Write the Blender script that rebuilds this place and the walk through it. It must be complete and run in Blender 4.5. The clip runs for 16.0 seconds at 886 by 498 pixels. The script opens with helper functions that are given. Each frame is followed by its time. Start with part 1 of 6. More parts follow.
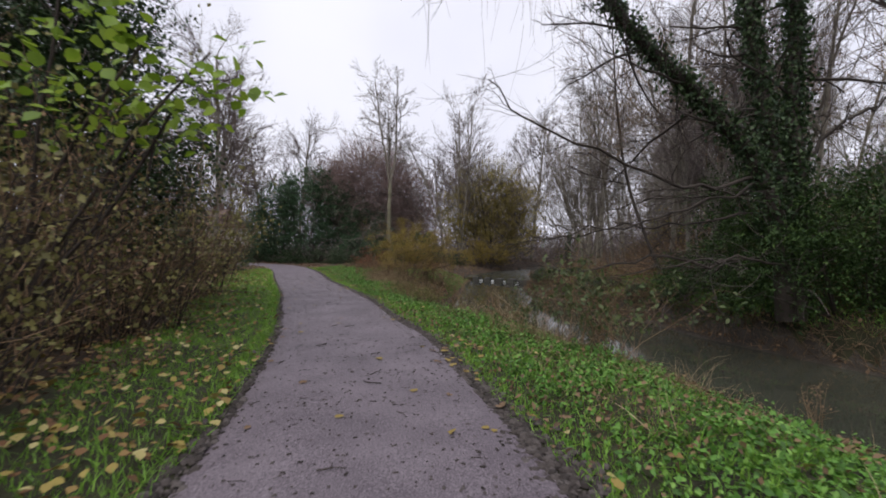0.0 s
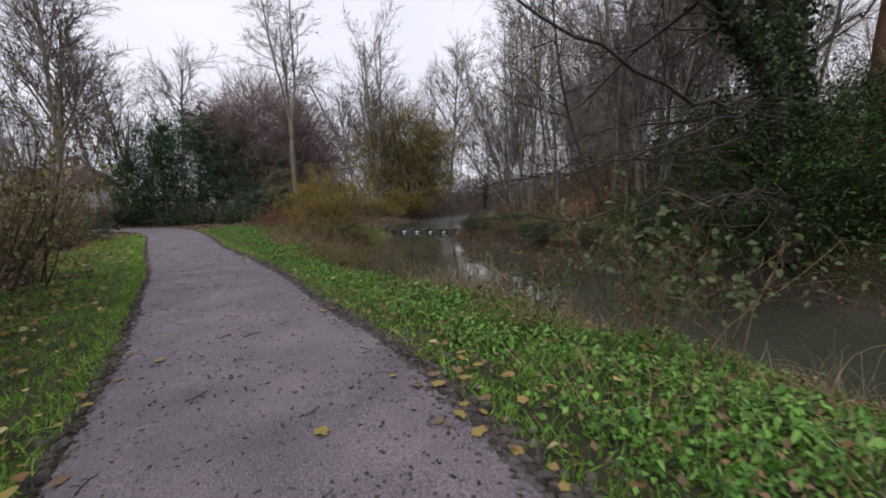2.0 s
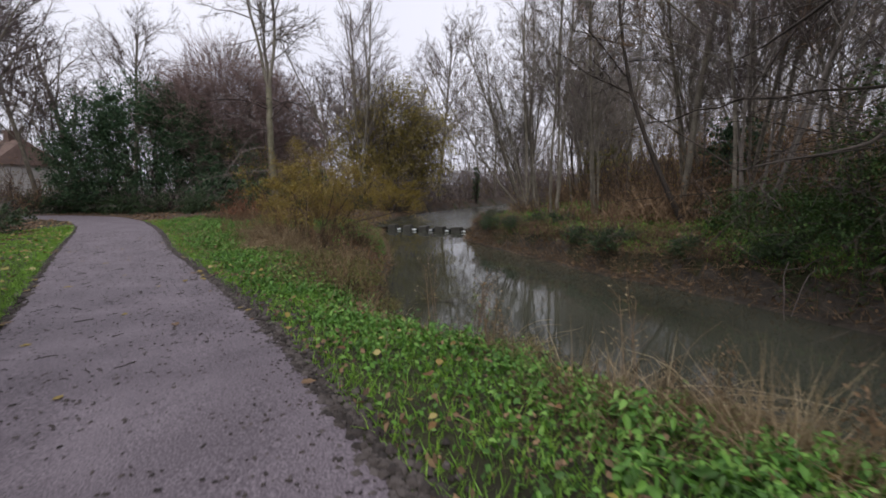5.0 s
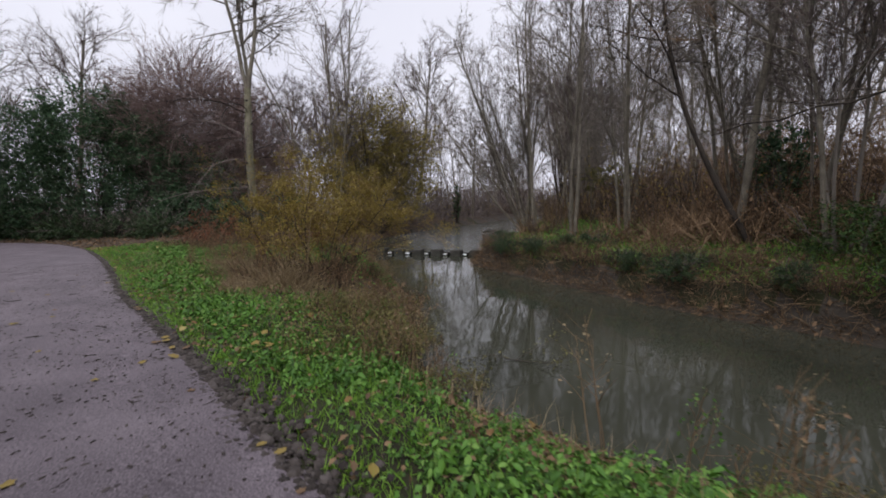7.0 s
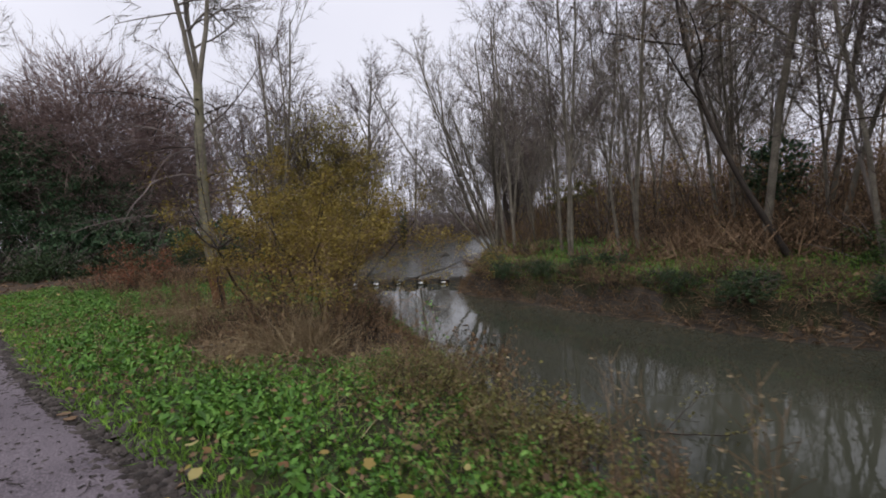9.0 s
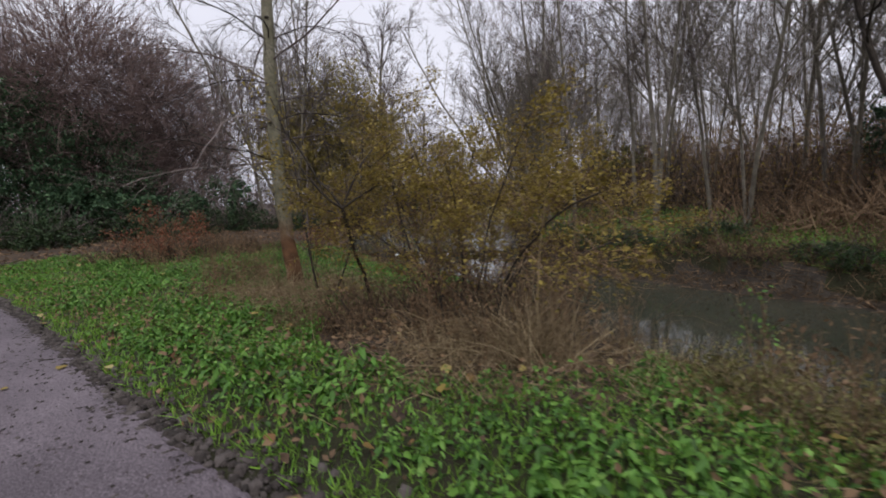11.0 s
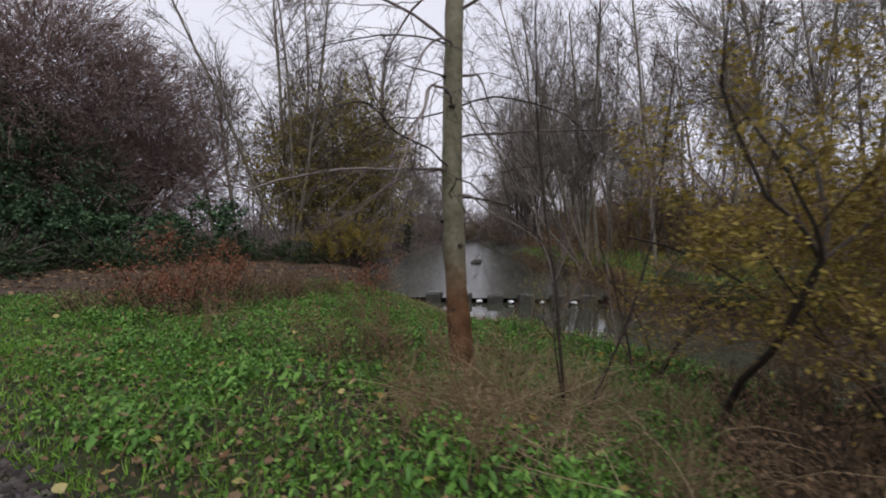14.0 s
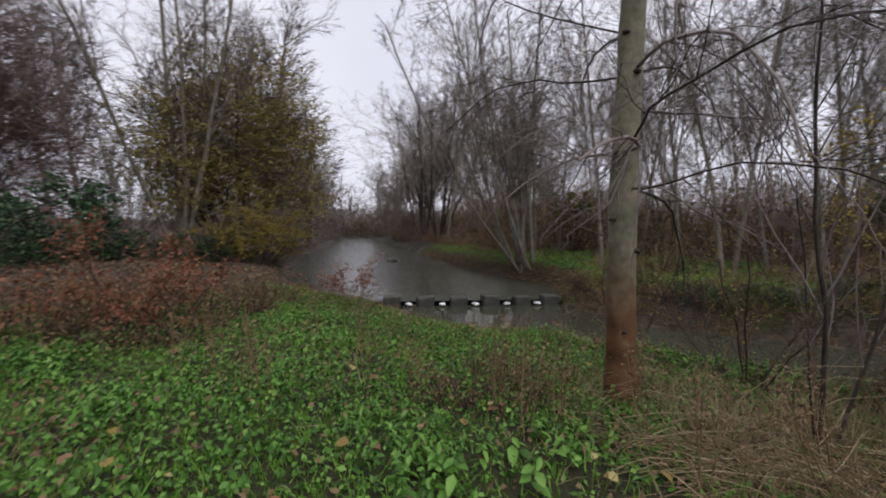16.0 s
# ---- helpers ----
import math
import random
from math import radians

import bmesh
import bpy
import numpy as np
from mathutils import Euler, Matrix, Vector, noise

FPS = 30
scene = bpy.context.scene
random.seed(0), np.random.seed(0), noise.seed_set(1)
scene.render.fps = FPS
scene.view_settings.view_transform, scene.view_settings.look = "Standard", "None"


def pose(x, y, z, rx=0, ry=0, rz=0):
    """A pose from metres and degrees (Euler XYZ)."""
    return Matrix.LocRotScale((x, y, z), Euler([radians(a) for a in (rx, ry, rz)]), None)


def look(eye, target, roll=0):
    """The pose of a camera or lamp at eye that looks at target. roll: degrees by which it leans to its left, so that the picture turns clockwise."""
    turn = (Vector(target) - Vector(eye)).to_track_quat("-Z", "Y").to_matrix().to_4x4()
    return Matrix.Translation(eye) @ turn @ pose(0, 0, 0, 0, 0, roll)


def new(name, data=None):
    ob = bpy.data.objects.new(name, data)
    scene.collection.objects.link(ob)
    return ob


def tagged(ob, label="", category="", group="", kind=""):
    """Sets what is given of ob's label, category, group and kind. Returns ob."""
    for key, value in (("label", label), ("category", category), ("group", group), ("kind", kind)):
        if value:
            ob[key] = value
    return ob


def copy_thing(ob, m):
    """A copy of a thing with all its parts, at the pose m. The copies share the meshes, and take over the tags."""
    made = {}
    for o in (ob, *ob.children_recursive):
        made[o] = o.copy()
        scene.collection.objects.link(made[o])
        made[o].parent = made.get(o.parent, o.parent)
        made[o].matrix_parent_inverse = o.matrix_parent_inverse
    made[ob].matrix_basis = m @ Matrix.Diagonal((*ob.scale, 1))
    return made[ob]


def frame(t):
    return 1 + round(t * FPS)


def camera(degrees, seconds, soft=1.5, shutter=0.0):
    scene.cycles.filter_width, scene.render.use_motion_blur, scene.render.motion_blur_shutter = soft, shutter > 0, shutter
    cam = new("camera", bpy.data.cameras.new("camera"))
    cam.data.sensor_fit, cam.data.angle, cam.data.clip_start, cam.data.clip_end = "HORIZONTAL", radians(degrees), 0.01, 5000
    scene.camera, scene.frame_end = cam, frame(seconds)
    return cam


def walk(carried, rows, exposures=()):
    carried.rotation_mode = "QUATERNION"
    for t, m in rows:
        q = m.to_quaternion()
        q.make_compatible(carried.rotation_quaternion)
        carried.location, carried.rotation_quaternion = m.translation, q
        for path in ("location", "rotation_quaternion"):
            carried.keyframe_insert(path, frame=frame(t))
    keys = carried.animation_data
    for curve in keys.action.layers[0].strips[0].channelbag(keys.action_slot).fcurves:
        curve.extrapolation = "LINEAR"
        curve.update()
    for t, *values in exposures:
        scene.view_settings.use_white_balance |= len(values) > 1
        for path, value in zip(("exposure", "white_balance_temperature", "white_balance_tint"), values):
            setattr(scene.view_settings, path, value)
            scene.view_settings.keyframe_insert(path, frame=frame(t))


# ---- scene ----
cam = camera(92.4, 16.0, soft=1.8, shutter=0.35)
PATH = [
    (0.0, 0.000, 0.000, 1.450, 90.00, 0.00, 0.00),
    (0.5, -0.117, 0.754, 1.453, 88.80, 1.30, -4.30),
    (1.0, -0.234, 1.482, 1.455, 88.00, 2.40, -10.70),
    (1.5, -0.364, 2.184, 1.460, 85.40, 3.40, -11.50),
    (2.0, -0.533, 2.886, 1.460, 82.80, 2.80, -12.10),
    (2.5, -0.637, 3.614, 1.458, 81.10, 2.60, -13.60),
    (3.0, -0.793, 4.303, 1.455, 79.50, 2.30, -13.90),
    (3.5, -0.897, 5.005, 1.453, 77.50, 3.60, -16.20),
    (4.0, -1.066, 5.733, 1.453, 77.20, 2.50, -13.20),
    (4.5, -1.196, 6.461, 1.460, 79.40, 1.30, -13.90),
    (5.0, -1.339, 7.215, 1.466, 81.80, 1.00, -15.60),
    (7.5, -2.444, 10.829, 1.484, 84.80, 1.60, -24.10),
    (8.0, -2.691, 11.557, 1.484, 85.90, 1.60, -29.30),
    (8.5, -2.990, 12.285, 1.492, 87.70, 3.20, -29.70),
    (11.0, -4.830, 16.002, 1.432, 83.06, 2.64, -31.89),
    (11.5, -5.065, 16.790, 1.436, 84.35, 1.36, -29.65),
    (12.0, -5.337, 17.565, 1.452, 87.43, 0.82, -25.88),
    (12.5, -5.506, 18.362, 1.467, 87.79, 1.32, -31.06),
    (13.0, -5.743, 19.175, 1.495, 87.66, 2.17, -34.56),
    (13.5, -6.030, 19.928, 1.506, 87.47, 0.20, -37.07),
    (14.0, -6.312, 20.688, 1.525, 87.55, 0.15, -37.57),
    (14.5, -6.602, 21.434, 1.553, 88.55, 1.43, -37.80),
    (15.0, -6.862, 22.185, 1.528, 87.01, 1.01, -38.97),
    (15.5, -7.130, 22.953, 1.520, 86.19, -0.93, -43.99),
    (16.0, -7.327, 23.659, 1.534, 87.10, -1.11, -54.03),
]
walk(cam, [(t, pose(*p)) for t, *p in PATH], exposures=[(0.0, 0.24), (3.0, 0.26), (5.0, 0.24), (8.0, 0.12), (12.5, 0.13), (16.0, 0.13)])

# ---- world, sun, exposure ----
world = bpy.data.worlds.new("overcast_sky")
scene.world = world
world.use_nodes = True
wn, wl = world.node_tree.nodes, world.node_tree.links
bg = wn["Background"]
sky = wn.new("ShaderNodeTexSky")
sky.sky_type, sky.sun_disc = "NISHITA", False
sky.sun_elevation, sky.sun_rotation, sky.dust_density = radians(56), radians(207), 4.0
grey = wn.new("ShaderNodeHueSaturation")
grey.inputs["Saturation"].default_value = 0.15
coords, clouds, ramp = wn.new("ShaderNodeTexCoord"), wn.new("ShaderNodeTexNoise"), wn.new("ShaderNodeValToRGB")
clouds.inputs["Scale"].default_value, clouds.inputs["Detail"].default_value = 2.2, 3
ramp.color_ramp.elements[0].position, ramp.color_ramp.elements[0].color = 0.3, (7.1, 7.15, 8.3, 1)
ramp.color_ramp.elements[1].position, ramp.color_ramp.elements[1].color = 0.75, (8.6, 8.6, 9.6, 1)
blend = wn.new("ShaderNodeMixRGB")
blend.inputs["Fac"].default_value = 0.96
wl.new(coords.outputs["Generated"], clouds.inputs["Vector"])
wl.new(clouds.outputs["Fac"], ramp.inputs["Fac"])
wl.new(sky.outputs["Color"], grey.inputs["Color"])
wl.new(grey.outputs["Color"], blend.inputs["Color1"])
wl.new(ramp.outputs["Color"], blend.inputs["Color2"])
wl.new(blend.outputs["Color"], bg.inputs["Color"])
bg.inputs["Strength"].default_value = 0.1
sun = new("sun", bpy.data.lights.new("sun", "SUN"))
sun.data.energy, sun.data.angle, sun.data.color = 1.5, radians(45), (1.0, 0.97, 0.93)
sun.matrix_world = look((0, 0, 40), (10, 20, 7))

# ---- materials ----


def material(name, stops, rough=0.8, scale=8.0, fine=60.0, bump=0.3, depth=0.01, island=0.0, metal=0.0, spec=0.4, sheer=0.0, grain=0.4):
    """Noise at two scales through a colour ramp, relief from the finer one; island mixes in a random value per loose piece."""
    m = bpy.data.materials.new(name)
    m.use_nodes = True
    n, l = m.node_tree.nodes, m.node_tree.links
    b = n["Principled BSDF"]
    tc = n.new("ShaderNodeTexCoord")
    big, small = n.new("ShaderNodeTexNoise"), n.new("ShaderNodeTexNoise")
    big.inputs["Scale"].default_value, big.inputs["Detail"].default_value = scale, 5
    small.inputs["Scale"].default_value, small.inputs["Detail"].default_value = fine, 4
    for tex in (big, small):
        l.new(tc.outputs["Object"], tex.inputs["Vector"])
    mix = n.new("ShaderNodeMix")
    mix.inputs["Factor"].default_value = grain
    l.new(big.outputs["Fac"], mix.inputs["A"])
    l.new(small.outputs["Fac"], mix.inputs["B"])
    value = mix.outputs["Result"]
    if island:
        geo, mix2 = n.new("ShaderNodeNewGeometry"), n.new("ShaderNodeMix")
        mix2.inputs["Factor"].default_value = island
        l.new(value, mix2.inputs["A"])
        l.new(geo.outputs["Random Per Island"], mix2.inputs["B"])
        value = mix2.outputs["Result"]
    cr = n.new("ShaderNodeValToRGB")
    e = cr.color_ramp.elements
    while len(e) < len(stops):
        e.new(0.5)
    for k, (p, c) in zip(e, stops):
        k.position, k.color = p, (*c, 1)
    l.new(value, cr.inputs["Fac"])
    l.new(cr.outputs["Color"], b.inputs["Base Color"])
    b.inputs["Roughness"].default_value, b.inputs["Metallic"].default_value = rough, metal
    b.inputs["Specular IOR Level"].default_value = spec
    if bump:
        bp = n.new("ShaderNodeBump")
        bp.inputs["Strength"].default_value, bp.inputs["Distance"].default_value = bump, depth
        l.new(mix.outputs["Result"], bp.inputs["Height"])
        l.new(bp.outputs["Normal"], b.inputs["Normal"])
    if sheer:
        tr, ad = n.new("ShaderNodeBsdfTranslucent"), n.new("ShaderNodeMixShader")
        ad.inputs["Fac"].default_value = sheer
        l.new(cr.outputs["Color"], tr.inputs["Color"])
        l.new(b.outputs["BSDF"], ad.inputs[1])
        l.new(tr.outputs["BSDF"], ad.inputs[2])
        l.new(ad.outputs["Shader"], n["Material Output"].inputs["Surface"])
    return m


# soil under the turf, its colour darkened to stand for shade between plants
M_GROUND = material("shade_dark_turf_soil", [(0.3, (0.012, 0.01, 0.006)), (0.5, (0.022, 0.022, 0.008)), (0.72, (0.045, 0.055, 0.015))], 0.95, 1.3, 30, 0.8, 0.04)
M_SOIL = material("leaf_litter_soil", [(0.3, (0.02, 0.013, 0.009)), (0.5, (0.048, 0.032, 0.021)), (0.72, (0.1, 0.068, 0.043))], 0.95, 1.7, 26, 0.9, 0.05)
M_MUD = material("wet_mud", [(0.3, (0.018, 0.014, 0.01)), (0.55, (0.042, 0.033, 0.025)), (0.75, (0.1, 0.083, 0.066))], 0.7, 2.5, 20, 0.9, 0.06, spec=0.3)
M_PATH = material("wet_asphalt", [(0.34, (0.043, 0.034, 0.041)), (0.5, (0.118, 0.095, 0.112)), (0.66, (0.235, 0.2, 0.222))], 0.6, 1.3, 75, 0.8, 0.015, spec=0.45, grain=0.72)
M_CRUMB = material("path_edge_crumble", [(0.25, (0.02, 0.016, 0.014)), (0.5, (0.05, 0.04, 0.036)), (0.8, (0.1, 0.085, 0.08))], 0.9, 3, 40, 0.9, 0.03, island=0.5)
M_BARK = material("grey_brown_bark", [(0.25, (0.06, 0.05, 0.038)), (0.5, (0.16, 0.14, 0.11)), (0.75, (0.3, 0.27, 0.22))], 0.9, 3, 34, 0.9, 0.03)
M_BARK_DARK = material("dark_wet_bark", [(0.25, (0.012, 0.0095, 0.008)), (0.5, (0.036, 0.027, 0.021)), (0.8, (0.08, 0.062, 0.048))], 0.8, 3, 30, 0.9, 0.03)
M_BARK_WARM = material("red_brown_stained_bark", [(0.25, (0.05, 0.024, 0.012)), (0.5, (0.115, 0.062, 0.034)), (0.78, (0.19, 0.125, 0.08))], 0.85, 4, 36, 0.9, 0.03)
M_TWIG = material("purple_brown_twig", [(0.2, (0.06, 0.045, 0.042)), (0.55, (0.135, 0.107, 0.1)), (0.8, (0.23, 0.19, 0.18))], 0.85, 0.6, 6, 0, island=0.5)
M_TWIG_PALE = material("pale_grey_twig", [(0.2, (0.1, 0.085, 0.072)), (0.55, (0.19, 0.165, 0.145)), (0.8, (0.3, 0.27, 0.24))], 0.85, 0.6, 6, 0, island=0.5)
M_TWIG_RED = material("russet_twig", [(0.2, (0.075, 0.046, 0.025)), (0.55, (0.17, 0.107, 0.06)), (0.8, (0.29, 0.195, 0.115))], 0.85, 0.8, 7, 0, island=0.5)
M_IVY = material("dark_ivy_leaf", [(0.2, (0.014, 0.032, 0.012)), (0.5, (0.03, 0.058, 0.02)), (0.85, (0.062, 0.1, 0.032))], 0.6, 0.9, 9, 0, island=0.6, sheer=0.15)
M_EVERGREEN = material("evergreen_spray", [(0.15, (0.01, 0.025, 0.007)), (0.5, (0.03, 0.068, 0.013)), (0.9, (0.1, 0.17, 0.032))], 0.75, 0.5, 5, 0, island=0.5, sheer=0.1)
M_HOLLY = material("dark_green_holly_leaf", [(0.2, (0.022, 0.05, 0.026)), (0.5, (0.055, 0.105, 0.052)), (0.85, (0.115, 0.185, 0.092))], 0.7, 0.5, 5, 0, island=0.6, sheer=0.1, spec=0.2)
M_YELLOW = material("fading_yellow_leaf", [(0.15, (0.12, 0.088, 0.02)), (0.5, (0.26, 0.195, 0.04)), (0.9, (0.42, 0.33, 0.08))], 0.7, 0.6, 6, 0, island=0.6, sheer=0.4)
M_BROWNLEAF = material("withered_brown_leaf", [(0.15, (0.07, 0.045, 0.028)), (0.5, (0.17, 0.107, 0.062)), (0.9, (0.31, 0.2, 0.11))], 0.8, 0.7, 8, 0, island=0.6, sheer=0.2)
M_COPPER = material("copper_red_leaf", [(0.15, (0.11, 0.035, 0.018)), (0.5, (0.2, 0.075, 0.04)), (0.9, (0.31, 0.15, 0.09))], 0.7, 0.7, 8, 0, island=0.6, sheer=0.25)
M_BRAMBLE = material("pale_bramble_leaf", [(0.15, (0.03, 0.042, 0.014)), (0.5, (0.062, 0.088, 0.028)), (0.9, (0.16, 0.19, 0.08))], 0.6, 0.8, 9, 0, island=0.6, sheer=0.3)
M_LIME = material("fresh_green_leaf", [(0.15, (0.1, 0.17, 0.015)), (0.5, (0.19, 0.3, 0.025)), (0.9, (0.3, 0.4, 0.05))], 0.55, 0.8, 9, 0, island=0.6, sheer=0.4)
M_HERB = material("broad_herb_leaf", [(0.12, (0.03, 0.058, 0.012)), (0.35, (0.048, 0.13, 0.017)), (0.6, (0.1, 0.235, 0.03)), (0.9, (0.22, 0.37, 0.08))], 0.6, 0.8, 5, 0, island=0.55, sheer=0.1)
M_GRASS = material("wet_grass_blade", [(0.1, (0.058, 0.12, 0.013)), (0.5, (0.135, 0.285, 0.025)), (0.9, (0.26, 0.43, 0.055))], 0.6, 0.5, 5, 0, island=0.5, sheer=0.1)
M_STRAW = material("dead_straw", [(0.1, (0.12, 0.082, 0.044)), (0.5, (0.26, 0.192, 0.11)), (0.9, (0.5, 0.4, 0.25))], 0.8, 0.6, 5, 0, island=0.6, sheer=0.15)
M_RUST = material("rusty_bracken", [(0.1, (0.06, 0.038, 0.022)), (0.5, (0.135, 0.088, 0.05)), (0.9, (0.25, 0.18, 0.11))], 0.85, 0.6, 5, 0, island=0.6, sheer=0.15)
M_OLIVE = material("dull_olive_leaf", [(0.15, (0.07, 0.066, 0.022)), (0.5, (0.145, 0.134, 0.043)), (0.9, (0.26, 0.235, 0.08))], 0.65, 0.7, 8, 0, island=0.6, sheer=0.25)
M_WILLOW = material("fading_willow_leaf", [(0.15, (0.13, 0.108, 0.03)), (0.5, (0.27, 0.222, 0.062)), (0.9, (0.42, 0.35, 0.12))], 0.75, 0.6, 6, 0, island=0.6, sheer=0.4)
M_PLUM = material("plum_brown_leaf", [(0.15, (0.12, 0.085, 0.08)), (0.5, (0.25, 0.178, 0.165)), (0.9, (0.38, 0.285, 0.26))], 0.85, 0.7, 8, 0, island=0.6, sheer=0.3, spec=0.2)
M_FALLEN = material("fallen_leaf", [(0.05, (0.1, 0.04, 0.018)), (0.35, (0.19, 0.105, 0.04)), (0.65, (0.27, 0.21, 0.05)), (0.95, (0.42, 0.38, 0.18))], 0.7, 0.9, 20, 0, island=0.8, sheer=0.1)
M_FOAM = material("white_water_foam", [(0.3, (0.55, 0.56, 0.57)), (0.7, (0.8, 0.81, 0.82))], 0.6, 6, 40, 0.6, 0.02)
M_STONE = material("wet_step_stone", [(0.25, (0.018, 0.017, 0.014)), (0.5, (0.045, 0.042, 0.036)), (0.8, (0.11, 0.103, 0.09))], 0.7, 4, 30, 0.8, 0.03)
M_WALL = material("pale_render_wall", [(0.3, (0.42, 0.4, 0.37)), (0.7, (0.55, 0.53, 0.5))], 0.9, 1, 20, 0.3)
M_ROOF = material("brown_roof_tile", [(0.3, (0.09, 0.06, 0.05)), (0.7, (0.17, 0.115, 0.095))], 0.9, 2, 20, 0.5)
M_PANE = material("dark_window_pane", [(0.3, (0.02, 0.022, 0.025)), (0.7, (0.04, 0.043, 0.05))], 0.1, 2, 20, 0)
M_FAR = material("far_wood_haze_twig", [(0.2, (0.07, 0.058, 0.054)), (0.55, (0.11, 0.094, 0.088)), (0.8, (0.17, 0.15, 0.142))], 0.9, 0.3, 4, 0, island=0.5)


def stained_trunk():
    """Pale lichened bark that turns red-brown where the foot stays wet."""
    m = material("pale_bark_red_foot", [(0.3, (0.075, 0.068, 0.042)), (0.5, (0.165, 0.152, 0.1)), (0.72, (0.27, 0.25, 0.185))], 0.8, 3.5, 16, 0.5, 0.02)
    n, l = m.node_tree.nodes, m.node_tree.links
    cr = n["Color Ramp"]
    tc, sep, mp, add, tex = n.new("ShaderNodeTexCoord"), n.new("ShaderNodeSeparateXYZ"), n.new("ShaderNodeMapRange"), n.new("ShaderNodeMath"), n.new("ShaderNodeTexNoise")
    warm, mix = n.new("ShaderNodeValToRGB"), n.new("ShaderNodeMixRGB")
    tex.inputs["Scale"].default_value = 4
    add.operation = "MULTIPLY_ADD"
    add.inputs[1].default_value = 0.9
    l.new(tc.outputs["Object"], sep.inputs[0])
    l.new(tc.outputs["Object"], tex.inputs["Vector"])
    l.new(tex.outputs["Fac"], add.inputs[0])
    l.new(sep.outputs["Z"], add.inputs[2])
    mp.inputs["From Min"].default_value, mp.inputs["From Max"].default_value = 1.45, 2.15
    l.new(add.outputs[0], mp.inputs["Value"])
    for k, (p, c) in zip(warm.color_ramp.elements, ((0.3, (0.06, 0.026, 0.011)), (0.7, (0.2, 0.1, 0.048)))):
        k.position, k.color = p, (*c, 1)
    l.new(tex.outputs["Fac"], warm.inputs["Fac"])
    l.new(mp.outputs["Result"], mix.inputs["Fac"])
    l.new(warm.outputs["Color"], mix.inputs["Color1"])
    l.new(cr.outputs["Color"], mix.inputs["Color2"])
    l.new(mix.outputs["Color"], n["Principled BSDF"].inputs["Base Color"])
    return m


M_TRUNK = stained_trunk()


def water_material(name, ripples, rough):
    m = bpy.data.materials.new(name)
    m.use_nodes = True
    n, l = m.node_tree.nodes, m.node_tree.links
    b = n["Principled BSDF"]
    tc = n.new("ShaderNodeTexCoord")
    silt, cr = n.new("ShaderNodeTexNoise"), n.new("ShaderNodeValToRGB")
    silt.inputs["Scale"].default_value = 0.35
    cr.color_ramp.elements[0].position, cr.color_ramp.elements[0].color = 0.3, (0.034, 0.036, 0.026, 1)
    cr.color_ramp.elements[1].position, cr.color_ramp.elements[1].color = 0.7, (0.056, 0.058, 0.043, 1)
    swell, ripple, add, bp = n.new("ShaderNodeTexNoise"), n.new("ShaderNodeTexNoise"), n.new("ShaderNodeMath"), n.new("ShaderNodeBump")
    swell.inputs["Scale"].default_value, swell.inputs["Detail"].default_value = 1.1, 2
    ripple.inputs["Scale"].default_value, ripple.inputs["Detail"].default_value = 5.0, 3
    for tex in (silt, swell, ripple):
        l.new(tc.outputs["Object"], tex.inputs["Vector"])
    add.operation = "MULTIPLY_ADD"
    add.inputs[1].default_value = 0.22
    l.new(ripple.outputs["Fac"], add.inputs[0])
    l.new(swell.outputs["Fac"], add.inputs[2])
    bp.inputs["Strength"].default_value, bp.inputs["Distance"].default_value = ripples, 0.05
    l.new(add.outputs[0], bp.inputs["Height"])
    l.new(bp.outputs["Normal"], b.inputs["Normal"])
    l.new(silt.outputs["Fac"], cr.inputs["Fac"])
    l.new(cr.outputs["Color"], b.inputs["Base Color"])
    b.inputs["Roughness"].default_value, b.inputs["IOR"].default_value = rough, 1.33
    b.inputs["Specular IOR Level"].default_value = 0.5
    return m


M_WATER = water_material("murky_river_water", 0.09, 0.008)
M_RIFFLE = water_material("rippled_river_water", 1.0, 0.22)

# ---- mesh helpers ----


def mesh_object(name, verts, faces, mats, parent=None, label="", smooth=False, index=None):
    """One mesh object; faces is an int array (k, n) or a list of such arrays."""
    me = bpy.data.meshes.new(name)
    groups = faces if isinstance(faces, list) else [faces]
    groups = [np.asarray(g, np.int32) for g in groups if len(g)]
    verts = np.asarray(verts, np.float32)
    me.vertices.add(len(verts))
    me.vertices.foreach_set("co", verts.ravel())
    loops = np.concatenate([g.ravel() for g in groups])
    sizes = np.concatenate([np.full(len(g), g.shape[1], np.int32) for g in groups])
    me.loops.add(len(loops))
    me.loops.foreach_set("vertex_index", loops)
    me.polygons.add(len(sizes))
    me.polygons.foreach_set("loop_start", np.concatenate([[0], np.cumsum(sizes)[:-1]]).astype(np.int32))
    me.polygons.foreach_set("loop_total", sizes)
    if index is not None:
        me.polygons.foreach_set("material_index", np.asarray(index, np.int32))
    for m in mats if isinstance(mats, (list, tuple)) else [mats]:
        me.materials.append(m)
    if smooth:
        me.polygons.foreach_set("use_smooth", np.ones(len(sizes), bool))
    me.update(calc_edges=True)
    ob = new(name, me)
    if parent is not None:
        ob.parent = parent
    if label:
        ob["label"] = label
    return ob


def part(name, bm, mat, parent, label=""):
    me = bpy.data.meshes.new(name)
    bm.to_mesh(me)
    bm.free()
    me.materials.append(mat)
    ob = new(name, me)
    ob.parent = parent
    if label:
        ob["label"] = label
    return ob


